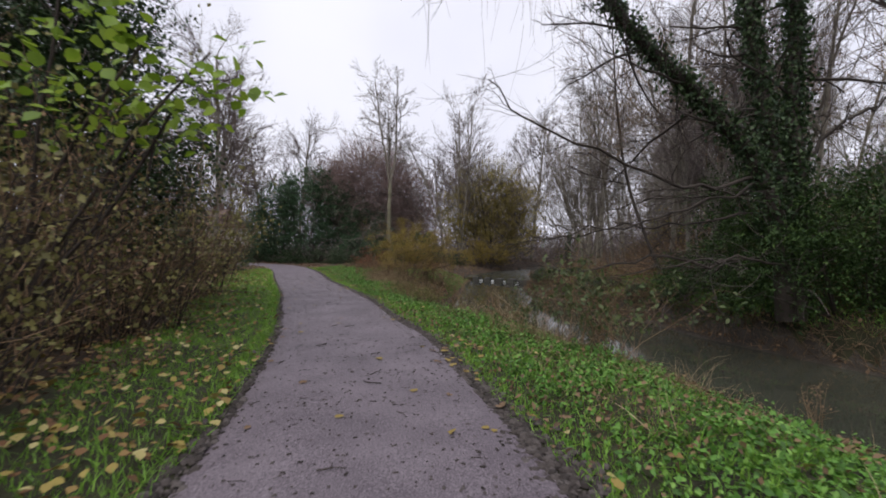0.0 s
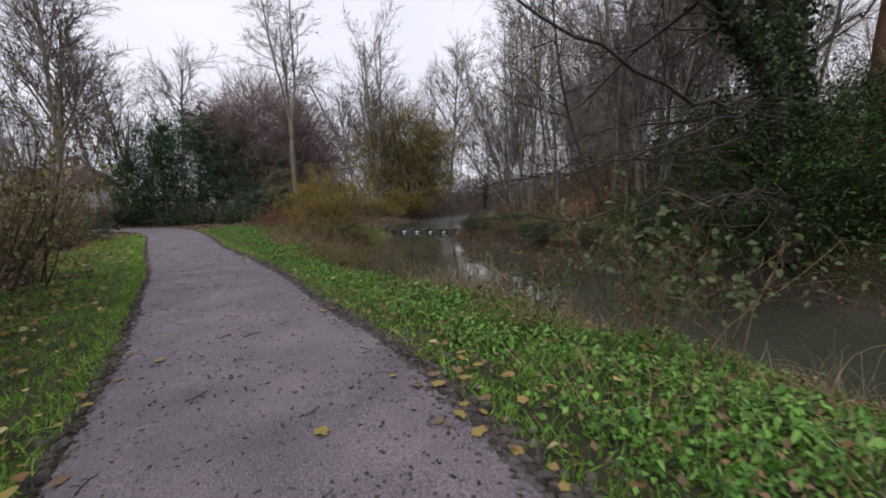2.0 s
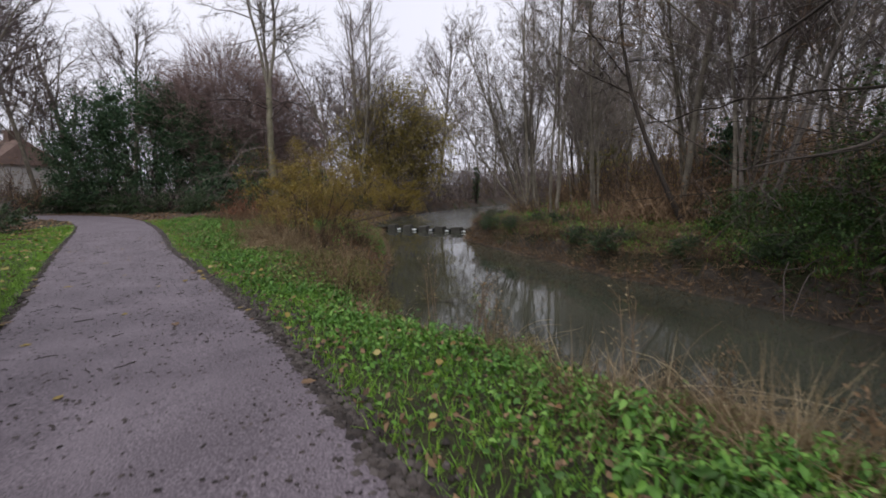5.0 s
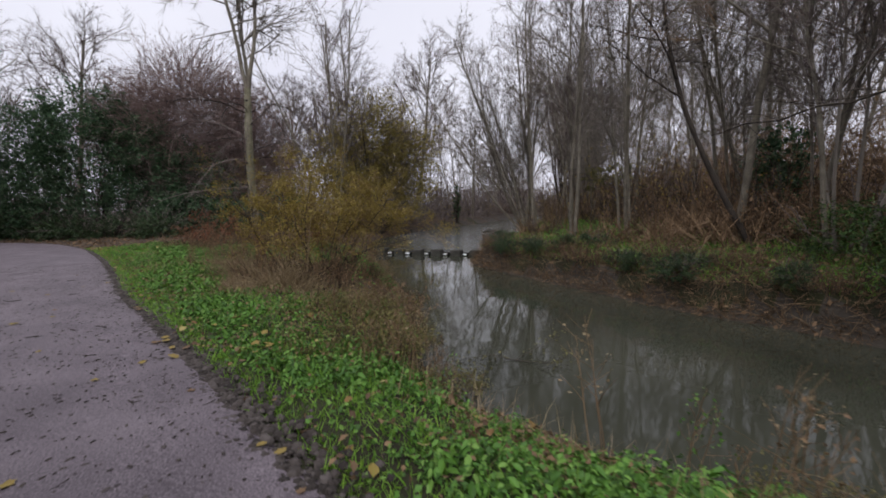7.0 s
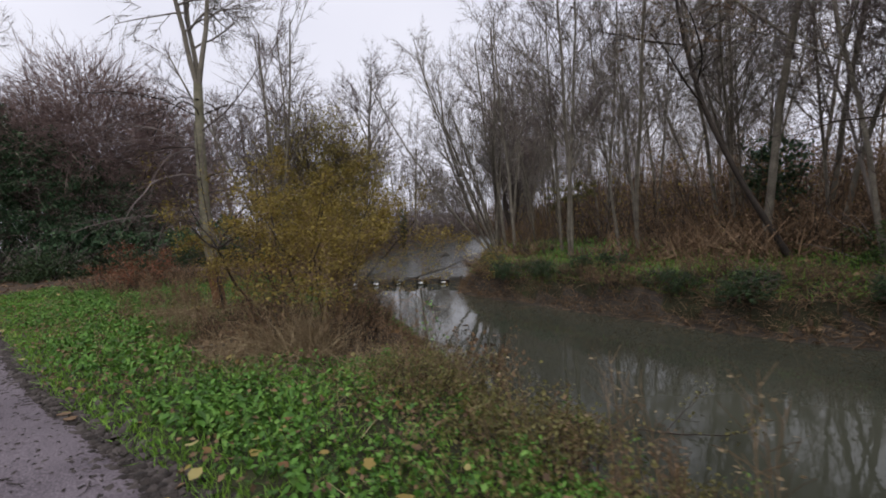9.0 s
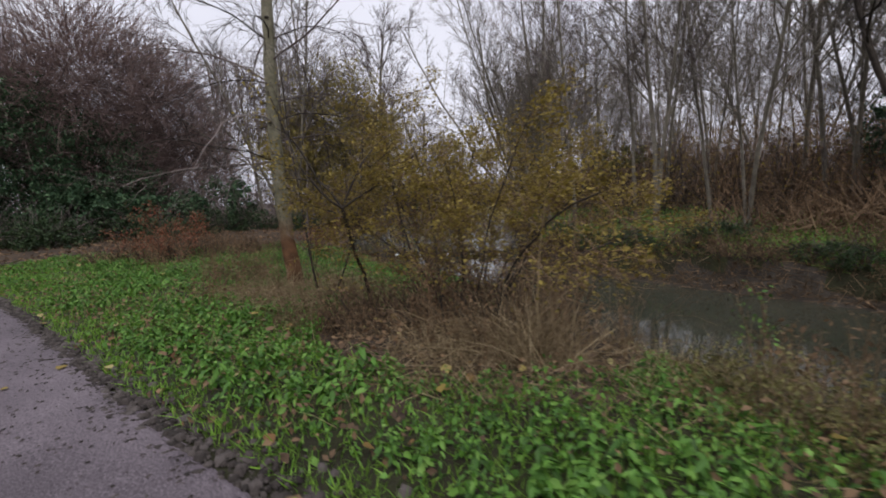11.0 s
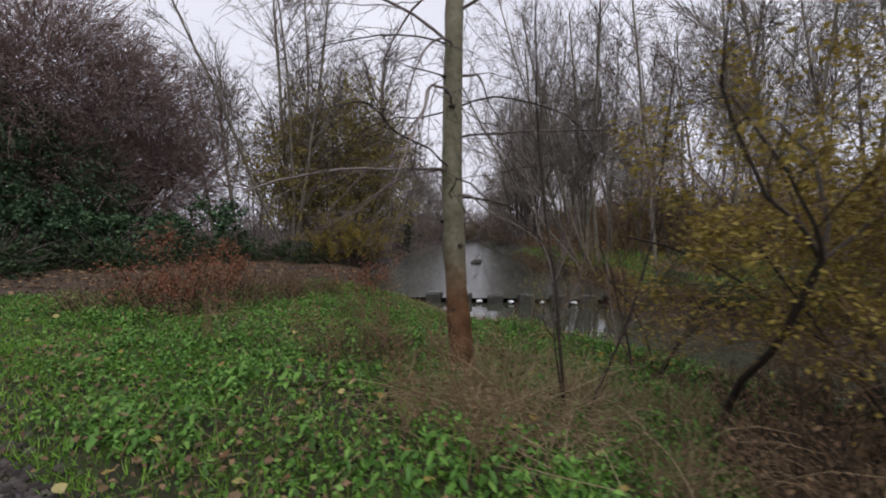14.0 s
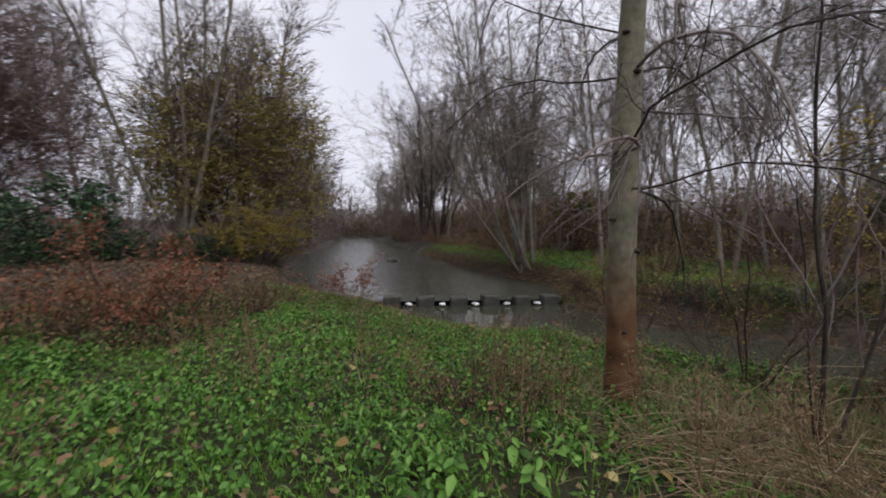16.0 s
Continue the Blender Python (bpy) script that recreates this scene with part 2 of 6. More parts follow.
def rough_box(sx, sy, sz, rng, jitter=0.03, bevel=0.03):
    """A worn block standing on z = 0."""
    bm = bmesh.new()
    bmesh.ops.create_cube(bm, size=1)
    for v in bm.verts:
        v.co = Vector((v.co.x * sx, v.co.y * sy, (v.co.z + 0.5) * sz)) + Vector(rng.normal(0, jitter, 3))
    bmesh.ops.bevel(bm, geom=bm.edges[:] + bm.verts[:], offset=bevel, segments=2, affect="EDGES", profile=0.5)
    return bm


def unit(v):
    return v / (np.linalg.norm(v, axis=-1, keepdims=True) + 1e-9)


def tubes(branches):
    """Tapered tubes: branches is a list of (points, radii, sides). Returns verts, quads."""
    verts, quads, base = [], [], 0
    for pts, rad, n in branches:
        k = len(pts)
        tan = unit(np.gradient(pts, axis=0))
        ref = np.array([0.0, 0.0, 1.0]) if abs(tan[0][2]) < 0.8 else np.array([1.0, 0.0, 0.0])
        u = unit(np.cross(tan, ref))
        v = np.cross(tan, u)
        a = np.arange(n) * 2 * np.pi / n
        ring = pts[:, None] + rad[:, None, None] * (np.cos(a)[None, :, None] * u[:, None] + np.sin(a)[None, :, None] * v[:, None])
        verts.append(ring.reshape(-1, 3))
        i = base + np.arange(k - 1)[:, None] * n
        j = np.arange(n)[None]
        jn = (j + 1) % n
        quads.append(np.stack([i + j, i + jn, i + n + jn, i + n + j], -1).reshape(-1, 4))
        base += k * n
    return np.concatenate(verts), np.concatenate(quads)


LEAF_V = np.array([(0, 0, 0), (0.5, 0.34, 0.1), (1, 0, -0.08), (0.5, -0.34, 0.1)])
LEAF_F = np.array([(0, 1, 2), (0, 2, 3)])
BLADE_V = np.array([(-0.5, 0, 0), (0.5, 0, 0), (0.3, 0.18, 0.55), (-0.3, 0.18, 0.55), (0, 0.55, 1.0)])
LOBE_V = np.array([(0, 0, 0), (0.3, 0.38, 0.06), (0.62, 0.42, 0.1), (1, 0, -0.06), (0.62, -0.42, 0.1), (0.3, -0.38, 0.06)])
LOBE_F = np.array([(0, 1, 2, 3), (0, 3, 4, 5)])


def slivers(lines, seed=0):
    """Fine twigs: one thin pointed piece for each (start, end, width)."""
    r = np.random.RandomState(seed)
    a, e = np.array([l[0] for l in lines]), np.array([l[1] for l in lines])
    w = np.array([l[2] for l in lines])[:, None]
    side = unit(np.cross(e - a, r.normal(size=a.shape))) * w
    v = np.stack([a - side, a + side, e], 1).reshape(-1, 3)
    return v, np.arange(len(v)).reshape(-1, 3)


def rotations(yaw, pitch, roll):
    cy, sy, cp, sp, cr, sr = np.cos(yaw), np.sin(yaw), np.cos(pitch), np.sin(pitch), np.cos(roll), np.sin(roll)
    m = np.empty((len(yaw), 3, 3))
    m[:, 0] = np.stack([cy * cp, cy * sp * sr - sy * cr, cy * sp * cr + sy * sr], -1)
    m[:, 1] = np.stack([sy * cp, sy * sp * sr + cy * cr, sy * sp * cr - cy * sr], -1)
    m[:, 2] = np.stack([-sp, cp * sr, cp * cr], -1)
    return m


def spread(shape, at, rot, size):
    """Copies of a small shape at many places, turned and scaled: verts (n*k, 3) and the index offset of each copy."""
    v = np.einsum("nij,nkj->nki", rot, shape[None] * np.asarray(size).reshape(len(at), 1, -1)) + at[:, None]
    return v.reshape(-1, 3), np.arange(len(at))[:, None, None] * len(shape)


def leaves(name, at, size, mat, parent, rng, flat=0.6, shape=LEAF_V, faces=LEAF_F, label=""):
    n = len(at)
    rot = rotations(rng.uniform(0, 6.283, n), rng.normal(0.2, flat, n), rng.normal(0, flat, n))
    s = size * rng.uniform(0.55, 1.3, n)
    v, off = spread(shape, at, rot, np.stack([s, s, s], -1))
    return mesh_object(name, v, (faces[None] + off).reshape(-1, faces.shape[1]), mat, parent, label)


def blades(name, at, height, width, mat, parent, rng, lean=0.35, label=""):
    n = len(at)
    rot = rotations(rng.uniform(0, 6.283, n), rng.normal(0, lean, n), rng.normal(0, lean, n))
    h, w = height * rng.uniform(0.5, 1.35, n), width * rng.uniform(0.7, 1.3, n)
    v, off = spread(BLADE_V, at, rot, np.stack([w, h, h], -1))
    q = (np.array([(0, 1, 2, 3)])[None] + off).reshape(-1, 4)
    t = (np.array([(3, 2, 4)])[None] + off).reshape(-1, 3)
    return mesh_object(name, v, [q, t], mat, parent, label)


# ---- the plan: path, river, ground height ----
WATER_LOW, WATER_HIGH = -1.0, -0.84
PATH_RIGHT = np.array([(2.4, -30), (1.8, -10), (1.25, 0), (0.9, 2.5), (0.5, 4.2), (-0.1, 7), (-1.0, 9.2), (-1.8, 11.8), (-3.0, 14.7), (-3.8, 16.6), (-5.2, 19.8),
                       (-6.3, 23), (-7.9, 27.2), (-10.4, 33), (-13.5, 38.5), (-18, 43), (-30, 49), (-60, 56)])
PATH_LEFT = np.array([(-0.5, -30), (-1.0, -10), (-1.45, 0), (-1.62, 2), (-1.9, 3.6), (-2.3, 5.2), (-3.0, 7.6), (-3.8, 9.7), (-5.1, 13.3), (-6.3, 16.1), (-8.0, 20),
                      (-9.4, 23.4), (-11.1, 27.6), (-13.4, 32.5), (-16.3, 37), (-20.5, 40.5), (-31, 46), (-60, 53)])
BANK_LEFT = np.array([(14, -40), (8, -10), (5.2, 0), (4.4, 4.5), (3.4, 8), (2.2, 10), (0.9, 12.3), (-0.3, 14.3), (-0.4, 16), (0.1, 18), (0.9, 22), (1.3, 26), (1.5, 29), (2.0, 32.3),
                      (2.6, 36), (5.4, 42), (11.0, 49.2), (22.5, 60.5), (39, 78), (60, 98)])
BANK_RIGHT = np.array([(22, -40), (15, -10), (11, 0), (9.3, 5), (8, 9), (7.0, 11.5), (6.5, 15), (5.8, 17), (5.5, 20), (5.0, 24), (4.9, 26.6), (6.3, 28.5), (9.3, 30.2), (10.5, 31.7),
                       (11.6, 34.6), (15.5, 40), (20, 45.3), (36, 65), (50, 84), (64, 98)])


def smooth_line(p, steps=6):
    t = np.arange(len(p))
    q = np.linspace(0, len(p) - 1, (len(p) - 1) * steps + 1)
    out = np.stack([np.interp(q, t, p[:, i]) for i in (0, 1)], -1)
    for _ in range(steps // 2):
        out[1:-1] = 0.25 * out[:-2] + 0.5 * out[1:-1] + 0.25 * out[2:]
    return out


P_R, P_L, B_L, B_R = (smooth_line(a) for a in (PATH_RIGHT, PATH_LEFT, BANK_LEFT, BANK_RIGHT))


def line_distance(x, y, line):
    p = np.stack([np.ravel(x), np.ravel(y)], -1)
    out = np.empty(len(p))
    a, d = line[:-1], line[1:] - line[:-1]
    dd = (d * d).sum(-1) + 1e-9
    for i in range(0, len(p), 20000):
        w = p[i:i + 20000, None] - a[None]
        t = np.clip((w * d[None]).sum(-1) / dd, 0, 1)
        out[i:i + 20000] = np.sqrt(((w - t[..., None] * d[None]) ** 2).sum(-1).min(1))
    return out.reshape(np.shape(x))


def inside(x, y, poly):
    x, y = np.asarray(x, float), np.asarray(y, float)
    res = np.zeros(x.shape, bool)
    for (x0, y0), (x1, y1) in zip(poly, np.roll(poly, -1, 0)):
        if y0 == y1:
            continue
        cross = ((y0 > y) != (y1 > y)) & (x < (x1 - x0) * (y - y0) / (y1 - y0) + x0)
        res ^= cross
    return res


RIVER = np.concatenate([B_L, B_R[::-1]])
PAVED = np.concatenate([P_L, P_R[::-1]])


def lumps(x, y, f, seed):
    r = np.random.RandomState(seed)
    out = 0
    for k in range(4):
        a, b, c = r.uniform(0, 6.28, 3)
        g = f * (1.0 + 0.6 * k)
        out = out + np.sin(g * (x * np.cos(a) + y * np.sin(a)) + b) * np.sin(g * 0.8 * (y * np.cos(a) - x * np.sin(a)) + c) / (1 + 0.6 * k)
    return out


def ground(x, y):
    """Height of the ground, and masks: metres to each bank line, whether in the river, on the path, on the far bank."""
    x, y = np.asarray(x, float), np.asarray(y, float)
    dl, dr = line_distance(x, y, B_L), line_distance(x, y, B_R)
    wet, paved = inside(x, y, RIVER), inside(x, y, PAVED)
    far = (dr < dl) & ~wet
    dp = np.minimum(line_distance(x, y, P_R), line_distance(x, y, P_L))
    left = np.interp(dl, [0, 0.35, 0.9, 1.7, 2.6, 60], [-1.06, -0.72, -0.36, -0.14, -0.03, -0.03])
    west = x < np.interp(y, P_L[:, 1], P_L[:, 0])
    left = np.where(west, np.interp(dp, [0, 3, 10, 40, 200], [0, 0.06, 0.35, 0.9, 1.5]), left)
    right = np.interp(dr, [0, 0.35, 0.6, 1.2, 3, 12, 40, 200], [-1.06, -0.84, -0.34, -0.02, 0.14, 0.6, 1.4, 2.6])
    left = left - np.where(west, 0, 0.42 * np.clip((y - 26.5) / 3.5, 0, 1) * np.clip(1 - (dl - 0.5) / 5.5, 0, 1) * np.clip(dl / 0.5, 0, 1) * np.clip((60 - y) / 15, 0, 1))
    left = left - np.where(west, 0, 0.42 * np.clip((5.2 - dl) / 2.2, 0, 1) * np.clip(dl - 0.6, 0, 1) * np.clip((y - 20.5) / 2, 0, 1) * np.clip((31 - y) / 3, 0, 1))
    h = np.where(far, right, left)
    near = np.where(wet, 0, np.minimum(np.where(far, dr, dl), 1.0))
    h = h + lumps(x, y, 1.7, 5) * 0.05 * near * np.clip(dp / 1.5, 0, 1) + lumps(x, y, 5.5, 9) * 0.018 * near * np.clip(dp, 0, 1)
    h = np.where(wet, -1.06 - np.minimum(np.minimum(dl, dr), 1.0) * 0.7, h)
    h = np.where(paved, -0.03, np.where(~wet & ~far & (dp < 0.25), np.minimum(h, -0.03 + dp * 0.2), h))
    return h, dl, dr, wet, paved, far, dp


def axis_steps(lo, hi, step, out_lo, out_hi):
    mid = np.arange(lo, hi, step)
    up, down, s = [hi], [lo], step
    while up[-1] < out_hi:
        s *= 1.16
        up.append(up[-1] + s)
    s = step
    while down[-1] > out_lo:
        s *= 1.16
        down.append(down[-1] - s)
    return np.concatenate([down[:0:-1], mid, up])


gx, gy = axis_steps(-12, 13, 0.18, -1500, 1500), axis_steps(-2, 40, 0.22, -1500, 1500)
GX, GY = np.meshgrid(gx, gy)
GH, gdl, gdr, gwet, gpaved, gfar, gdp = ground(GX, GY)
nx, ny = len(gx), len(gy)
ii = (np.arange(ny - 1)[:, None] * nx + np.arange(nx - 1)[None])
quads = np.stack([ii, ii + 1, ii + nx + 1, ii + nx], -1).reshape(-1, 4)
cx, cy = GX[:-1, :-1] + 0.07, GY[:-1, :-1] + 0.09
edge = np.minimum(gdl, gdr)[:-1, :-1]
wob = lumps(cx, cy, 0.9, 3)
zone = np.where(gwet[:-1, :-1] | (edge < 0.42 + 0.15 * wob), 2, 0)
west_soil = (cx < np.interp(cy, P_L[:, 1], P_L[:, 0]) - 1.9 + 0.5 * wob) & (cy < 60)
far_soil = gfar[:-1, :-1] & (np.hypot(cx - 14, cy - 28) > 6.0 + 1.5 * wob) & (gdr[:-1, :-1] > 4.6 + wob)
up_soil = ~gfar[:-1, :-1] & (cy > 33.5 + wob) & (gdl[:-1, :-1] > 0.6) & (cx > np.interp(cy, P_L[:, 1], P_L[:, 0]))
brake = np.hypot(cx + 1.7, cy - 20.4) < 2.3 + 0.5 * wob
zone = np.where((zone == 0) & (west_soil | far_soil | up_soil | brake), 1, zone)
tagged(mesh_object("ground", np.stack([GX, GY, GH], -1).reshape(-1, 3), quads, [M_GROUND, M_SOIL, M_MUD], smooth=True, index=zone.ravel()),
       "damp grassy ground with leaf litter and muddy river banks", "ground", kind="structure")



def height(x, y):
    return on_grid(GH, np.atleast_1d(x), np.atleast_1d(y))


def on_grid(field, x, y):
    """The field of the ground grid at many places, bilinear."""
    i, j = np.clip(np.searchsorted(gx, x) - 1, 0, nx - 2), np.clip(np.searchsorted(gy, y) - 1, 0, ny - 2)
    u, w = (x - gx[i]) / (gx[i + 1] - gx[i]), (y - gy[j]) / (gy[j + 1] - gy[j])
    field = field.astype(float)
    return (field[j, i] * (1 - u) + field[j, i + 1] * u) * (1 - w) + (field[j + 1, i] * (1 - u) + field[j + 1, i + 1] * u) * w


# path: a strip across, slightly crowned, with a ragged edge
rng = np.random.RandomState(11)


def edge_at(line, s):
    return np.stack([np.interp(s, np.linspace(0, 1, len(line)), line[:, i]) for i in (0, 1)], -1)


s = np.concatenate([np.linspace(0, 0.1, 20)[:-1], np.linspace(0.1, 0.78, 420), np.linspace(0.78, 1, 40)[1:]])
ea, eb = edge_at(P_L, s), edge_at(P_R, s)
wob_a, wob_b = 0.012 * rng.normal(size=(len(s), 1)), 0.018 * rng.normal(size=(len(s), 1)) + 0.05 * lumps(eb[:, :1], eb[:, 1:], 2.0, 8)
cols = np.linspace(0, 1, 15)
cross_dir = unit(eb - ea)
strip = []
for c in cols:
    p = ea * (1 - c) + eb * c + cross_dir * (wob_b if c == 1 else -wob_a if c == 0 else 0)
    z = 0.028 * (1 - (2 * c - 1) ** 2) - (0.05 if c in (0.0, 1.0) else 0.0) + 0.004 * lumps(p[:, 0], p[:, 1], 2.2, 21)
    strip.append(np.column_stack([p, z]))
strip = np.stack(strip, 1)
k = len(cols)
ii = np.arange(len(s) - 1)[:, None] * k + np.arange(k - 1)[None]
tagged(mesh_object("path", strip.reshape(-1, 3), np.stack([ii, ii + 1, ii + k + 1, ii + k], -1).reshape(-1, 4), M_PATH, smooth=True),
       "damp grey asphalt footpath with crumbling edges", "path", kind="structure")

# water: lower pool and the upper reach behind the stepping stones
STONES = [(2.65, 32.85), (3.42, 32.1), (4.2, 31.35), (4.98, 30.6), (5.76, 29.85), (6.5, 29.15)]
for name, z, poly in (("water", WATER_LOW, [(-4, -60), (40, -60), (40, 8), (14, 24), (8.6, 27.1), (0.2, 35.0), (-4, 34)]),
                      ("water_upper", WATER_HIGH, [(0.2, 35.0), (8.6, 27.1), (30, 34), (80, 90), (80, 120), (40, 120), (0, 60)])):
    bm = bmesh.new()
    bm.faces.new([bm.verts.new((x, y, z)) for x, y in poly])
    me = bpy.data.meshes.new(name)
    bm.to_mesh(me)
    bm.free()
    me.materials.append(M_WATER if z < -0.9 else M_RIFFLE)
    tagged(new(name, me), "still murky brown river water reflecting the sky" if z < -0.9 else "rippled grey river water above the stepping stones", "water", kind="structure")

# ---- growing things ----


def limb(rng, p, d, length, r0, r1, steps, wander, rise):
    pts, d = [np.array(p, float)], unit(np.array(d, float))
    for _ in range(steps):
        d = unit(d + rng.normal(0, wander, 3) + np.array([0, 0, rise]))
        pts.append(pts[-1] + d * length / steps)
    return np.array(pts), np.linspace(r0, r1, steps + 1)


def grow(rng, p, d, length, radius, spec, level, out, top=None, rmin=0.003):
    """spec: per level (children, child length ratio, angle, wander, rise, steps, sides)."""
    count, ratio, angle, wander, rise, steps, sides = spec[level]
    last = level == len(spec) - 1
    if sides == 2:
        e = np.array(p) + unit(unit(np.array(d, float)) + rng.normal(0, wander, 3) + np.array([0, 0, rise])) * length
        out.append((level, np.array([p, e]), max(radius, rmin), 2))
        if last:
            return
        for i in range(count):
            f = rng.uniform(0.15, 1)
            nd = unit(unit(e - p) + rng.normal(0, angle, 3))
            grow(rng, p + (e - p) * f, nd, length * ratio * rng.uniform(0.6, 1.2), radius * 0.85, spec, level + 1, out, None, rmin)
        return
    pts, rad = limb(rng, p, d, length, radius, max(radius * (0.3 if last else 0.4), rmin * 0.6), steps, wander, rise)
    out.append((level, pts, rad, sides))
    if last:
        return
    tan = unit(np.gradient(pts, axis=0))
    start = top if (top is not None and level == 0) else 0.22
    for i in range(count):
        f = start + (1 - start) * (i + rng.uniform(0, 1)) / count
        k = min(int(f * steps), steps - 1)
        w = f * steps - k
        q = pts[k] * (1 - w) + pts[k + 1] * w
        t = tan[k]
        side = unit(np.cross(t, rng.normal(size=3)))
        a = angle * rng.uniform(0.7, 1.3)
        nd = t * math.cos(a) + side * math.sin(a)
        grow(rng, q, nd, length * ratio * rng.uniform(0.6, 1.2) * (1.15 - 0.6 * f), max(rad[k] * 0.5, rmin), spec, level + 1, out, None, rmin)


def frame_mesh(out, pick):
    """Verts and faces of the chosen limbs: tubes, and slivers for the finest."""
    tube = [(p, r, s) for lv, p, r, s in out if pick(lv) and s > 2]
    fine = [(p[0], p[1], r) for lv, p, r, s in out if pick(lv) and s == 2]
    verts, faces = [], []
    if tube:
        v, q = tubes(tube)
        verts.append(v)
        faces.append(q)
    if fine:
        v, t = slivers(fine)
        faces.append(t + sum(len(a) for a in verts))
        verts.append(v)
    return np.concatenate(verts), faces


def tree_parts(ob, out, bark, twig, split=1):
    v, q = frame_mesh(out, lambda lv: lv <= split)
    mesh_object("trunk", v, q, bark, ob, smooth=True)
    if any(o[0] > split for o in out):
        v, q = frame_mesh(out, lambda lv: lv > split)
        tagged(mesh_object("twig_crown", v, q, twig, ob), kind="stuff")


def tips(out, level, per, rng, jitter):
    pts = np.concatenate([p[1:] for lv, p, _, _ in out if lv >= level])
    pts = np.repeat(pts, per, 0)
    return pts + rng.normal(0, jitter, pts.shape)


def holder(name, label, category, group="", at=(0, 0, 0)):
    ob = new(name)
    ob.location = at
    return tagged(ob, label, category, group)


SLENDER = [(16, 0.36, 0.65, 0.045, 0.05, 9, 6), (11, 0.5, 0.6, 0.1, 0.1, 4, 3), (12, 0.55, 0.5, 0.14, 0.05, 1, 2), (0, 0.6, 0.45, 0.16, 0.02, 1, 2)]
BROAD = [(13, 0.5, 0.85, 0.06, 0.05, 9, 6), (12, 0.5, 0.7, 0.12, 0.08, 4, 3), (12, 0.55, 0.5, 0.16, 0.03, 1, 2), (0, 0.6, 0.45, 0.16, 0.0, 1, 2)]
FINE = [(18, 0.44, 0.7, 0.05, 0.05, 10, 7), (12, 0.5, 0.65, 0.1, 0.08, 5, 4), (16, 0.5, 0.5, 0.14, 0.04, 1, 2), (0, 0.6, 0.45, 0.16, 0.02, 1, 2)]
STEMMY = [(11, 0.34, 0.6, 0.05, 0.05, 9, 5), (9, 0.5, 0.6, 0.1, 0.08, 4, 3), (11, 0.55, 0.5, 0.14, 0.05, 1, 2), (0, 0.6, 0.4, 0.16, 0.02, 1, 2)]


def bare_tree(seed, tall, girth, spec, bark, twig, label, group, stems=1, top=0.25, lean=0.06, rmin=0.0075):
    rng = np.random.RandomState(seed)
    ob, out = holder("bare_tree", label, "tree", group), []
    for i in range(stems):
        a = rng.uniform(0, 6.28)
        d = np.array([math.cos(a), math.sin(a), 0]) * (lean if stems == 1 else rng.uniform(0.08, 0.35)) + np.array([0, 0, 1.0])
        o = 0.18 * (stems > 1)
        grow(rng, (o * math.cos(a), o * math.sin(a), -0.25), d, tall * (rng.uniform(0.75, 1.0) if i else 1.0) * 0.95, girth * (1 if i == 0 else 0.75), spec, 0, out, top, rmin)
    tree_parts(ob, out, bark, twig)
    return ob


def stand(ob, x, y, turn=0.0, size=1.0, tilt=0.0, sink=0.0):
    """Puts the first of a kind on the ground."""
    ob.matrix_basis = Matrix.Translation((x, y, float(height(x, y)[0]) - sink)) @ Euler((tilt, 0, turn)).to_matrix().to_4x4() @ Matrix.Scale(size, 4)
    return ob


def again(ob, x, y, turn, size=1.0, tilt=0.0, sink=0.0):
    made = copy_thing(ob, Matrix.Identity(4))
    return stand(made, x, y, turn, size, tilt, sink)


def bush(seed, radius, tall, stems, leaf, leaf_size, count, label, group="", bark=M_BARK_DARK, twig=M_TWIG_RED, name="bush", category="bush", upright=0.8, flat=0.7):
    rng = np.random.RandomState(seed)
    ob, out = holder(name, label, category, group), []
    spec = [(7, 0.5, 0.6, 0.13, 0.02, 6, 5), (6, 0.5, 0.7, 0.18, 0.02, 4, 3), (5, 0.5, 0.5, 0.2, 0.0, 1, 2)]
    for i in range(stems):
        a = 6.283 * i / stems + rng.uniform(-0.4, 0.4)
        o = rng.uniform(0.05, 0.35) * radius
        grow(rng, (o * math.cos(a), o * math.sin(a), -0.15), (math.cos(a) * radius / tall * 0.8, math.sin(a) * radius / tall * 0.8, upright), math.hypot(radius, tall) * rng.uniform(0.6, 0.95), 0.006 + 0.0045 * tall, spec, 0, out, 0.15)
    tree_parts(ob, out, bark, twig, 0)
    if leaf is not None:
        at = tips(out, 1, 3, rng, leaf_size * 0.8)
        at = at[rng.permutation(len(at))[:count]]
        if len(at) < count:
            at = np.concatenate([at, at[rng.randint(0, len(at), count - len(at))] + rng.normal(0, leaf_size, (count - len(at), 3))])
        at = at[at[:, 2] > 0.05]
        leaves("foliage", at, leaf_size, leaf, ob, rng, flat)
    return ob


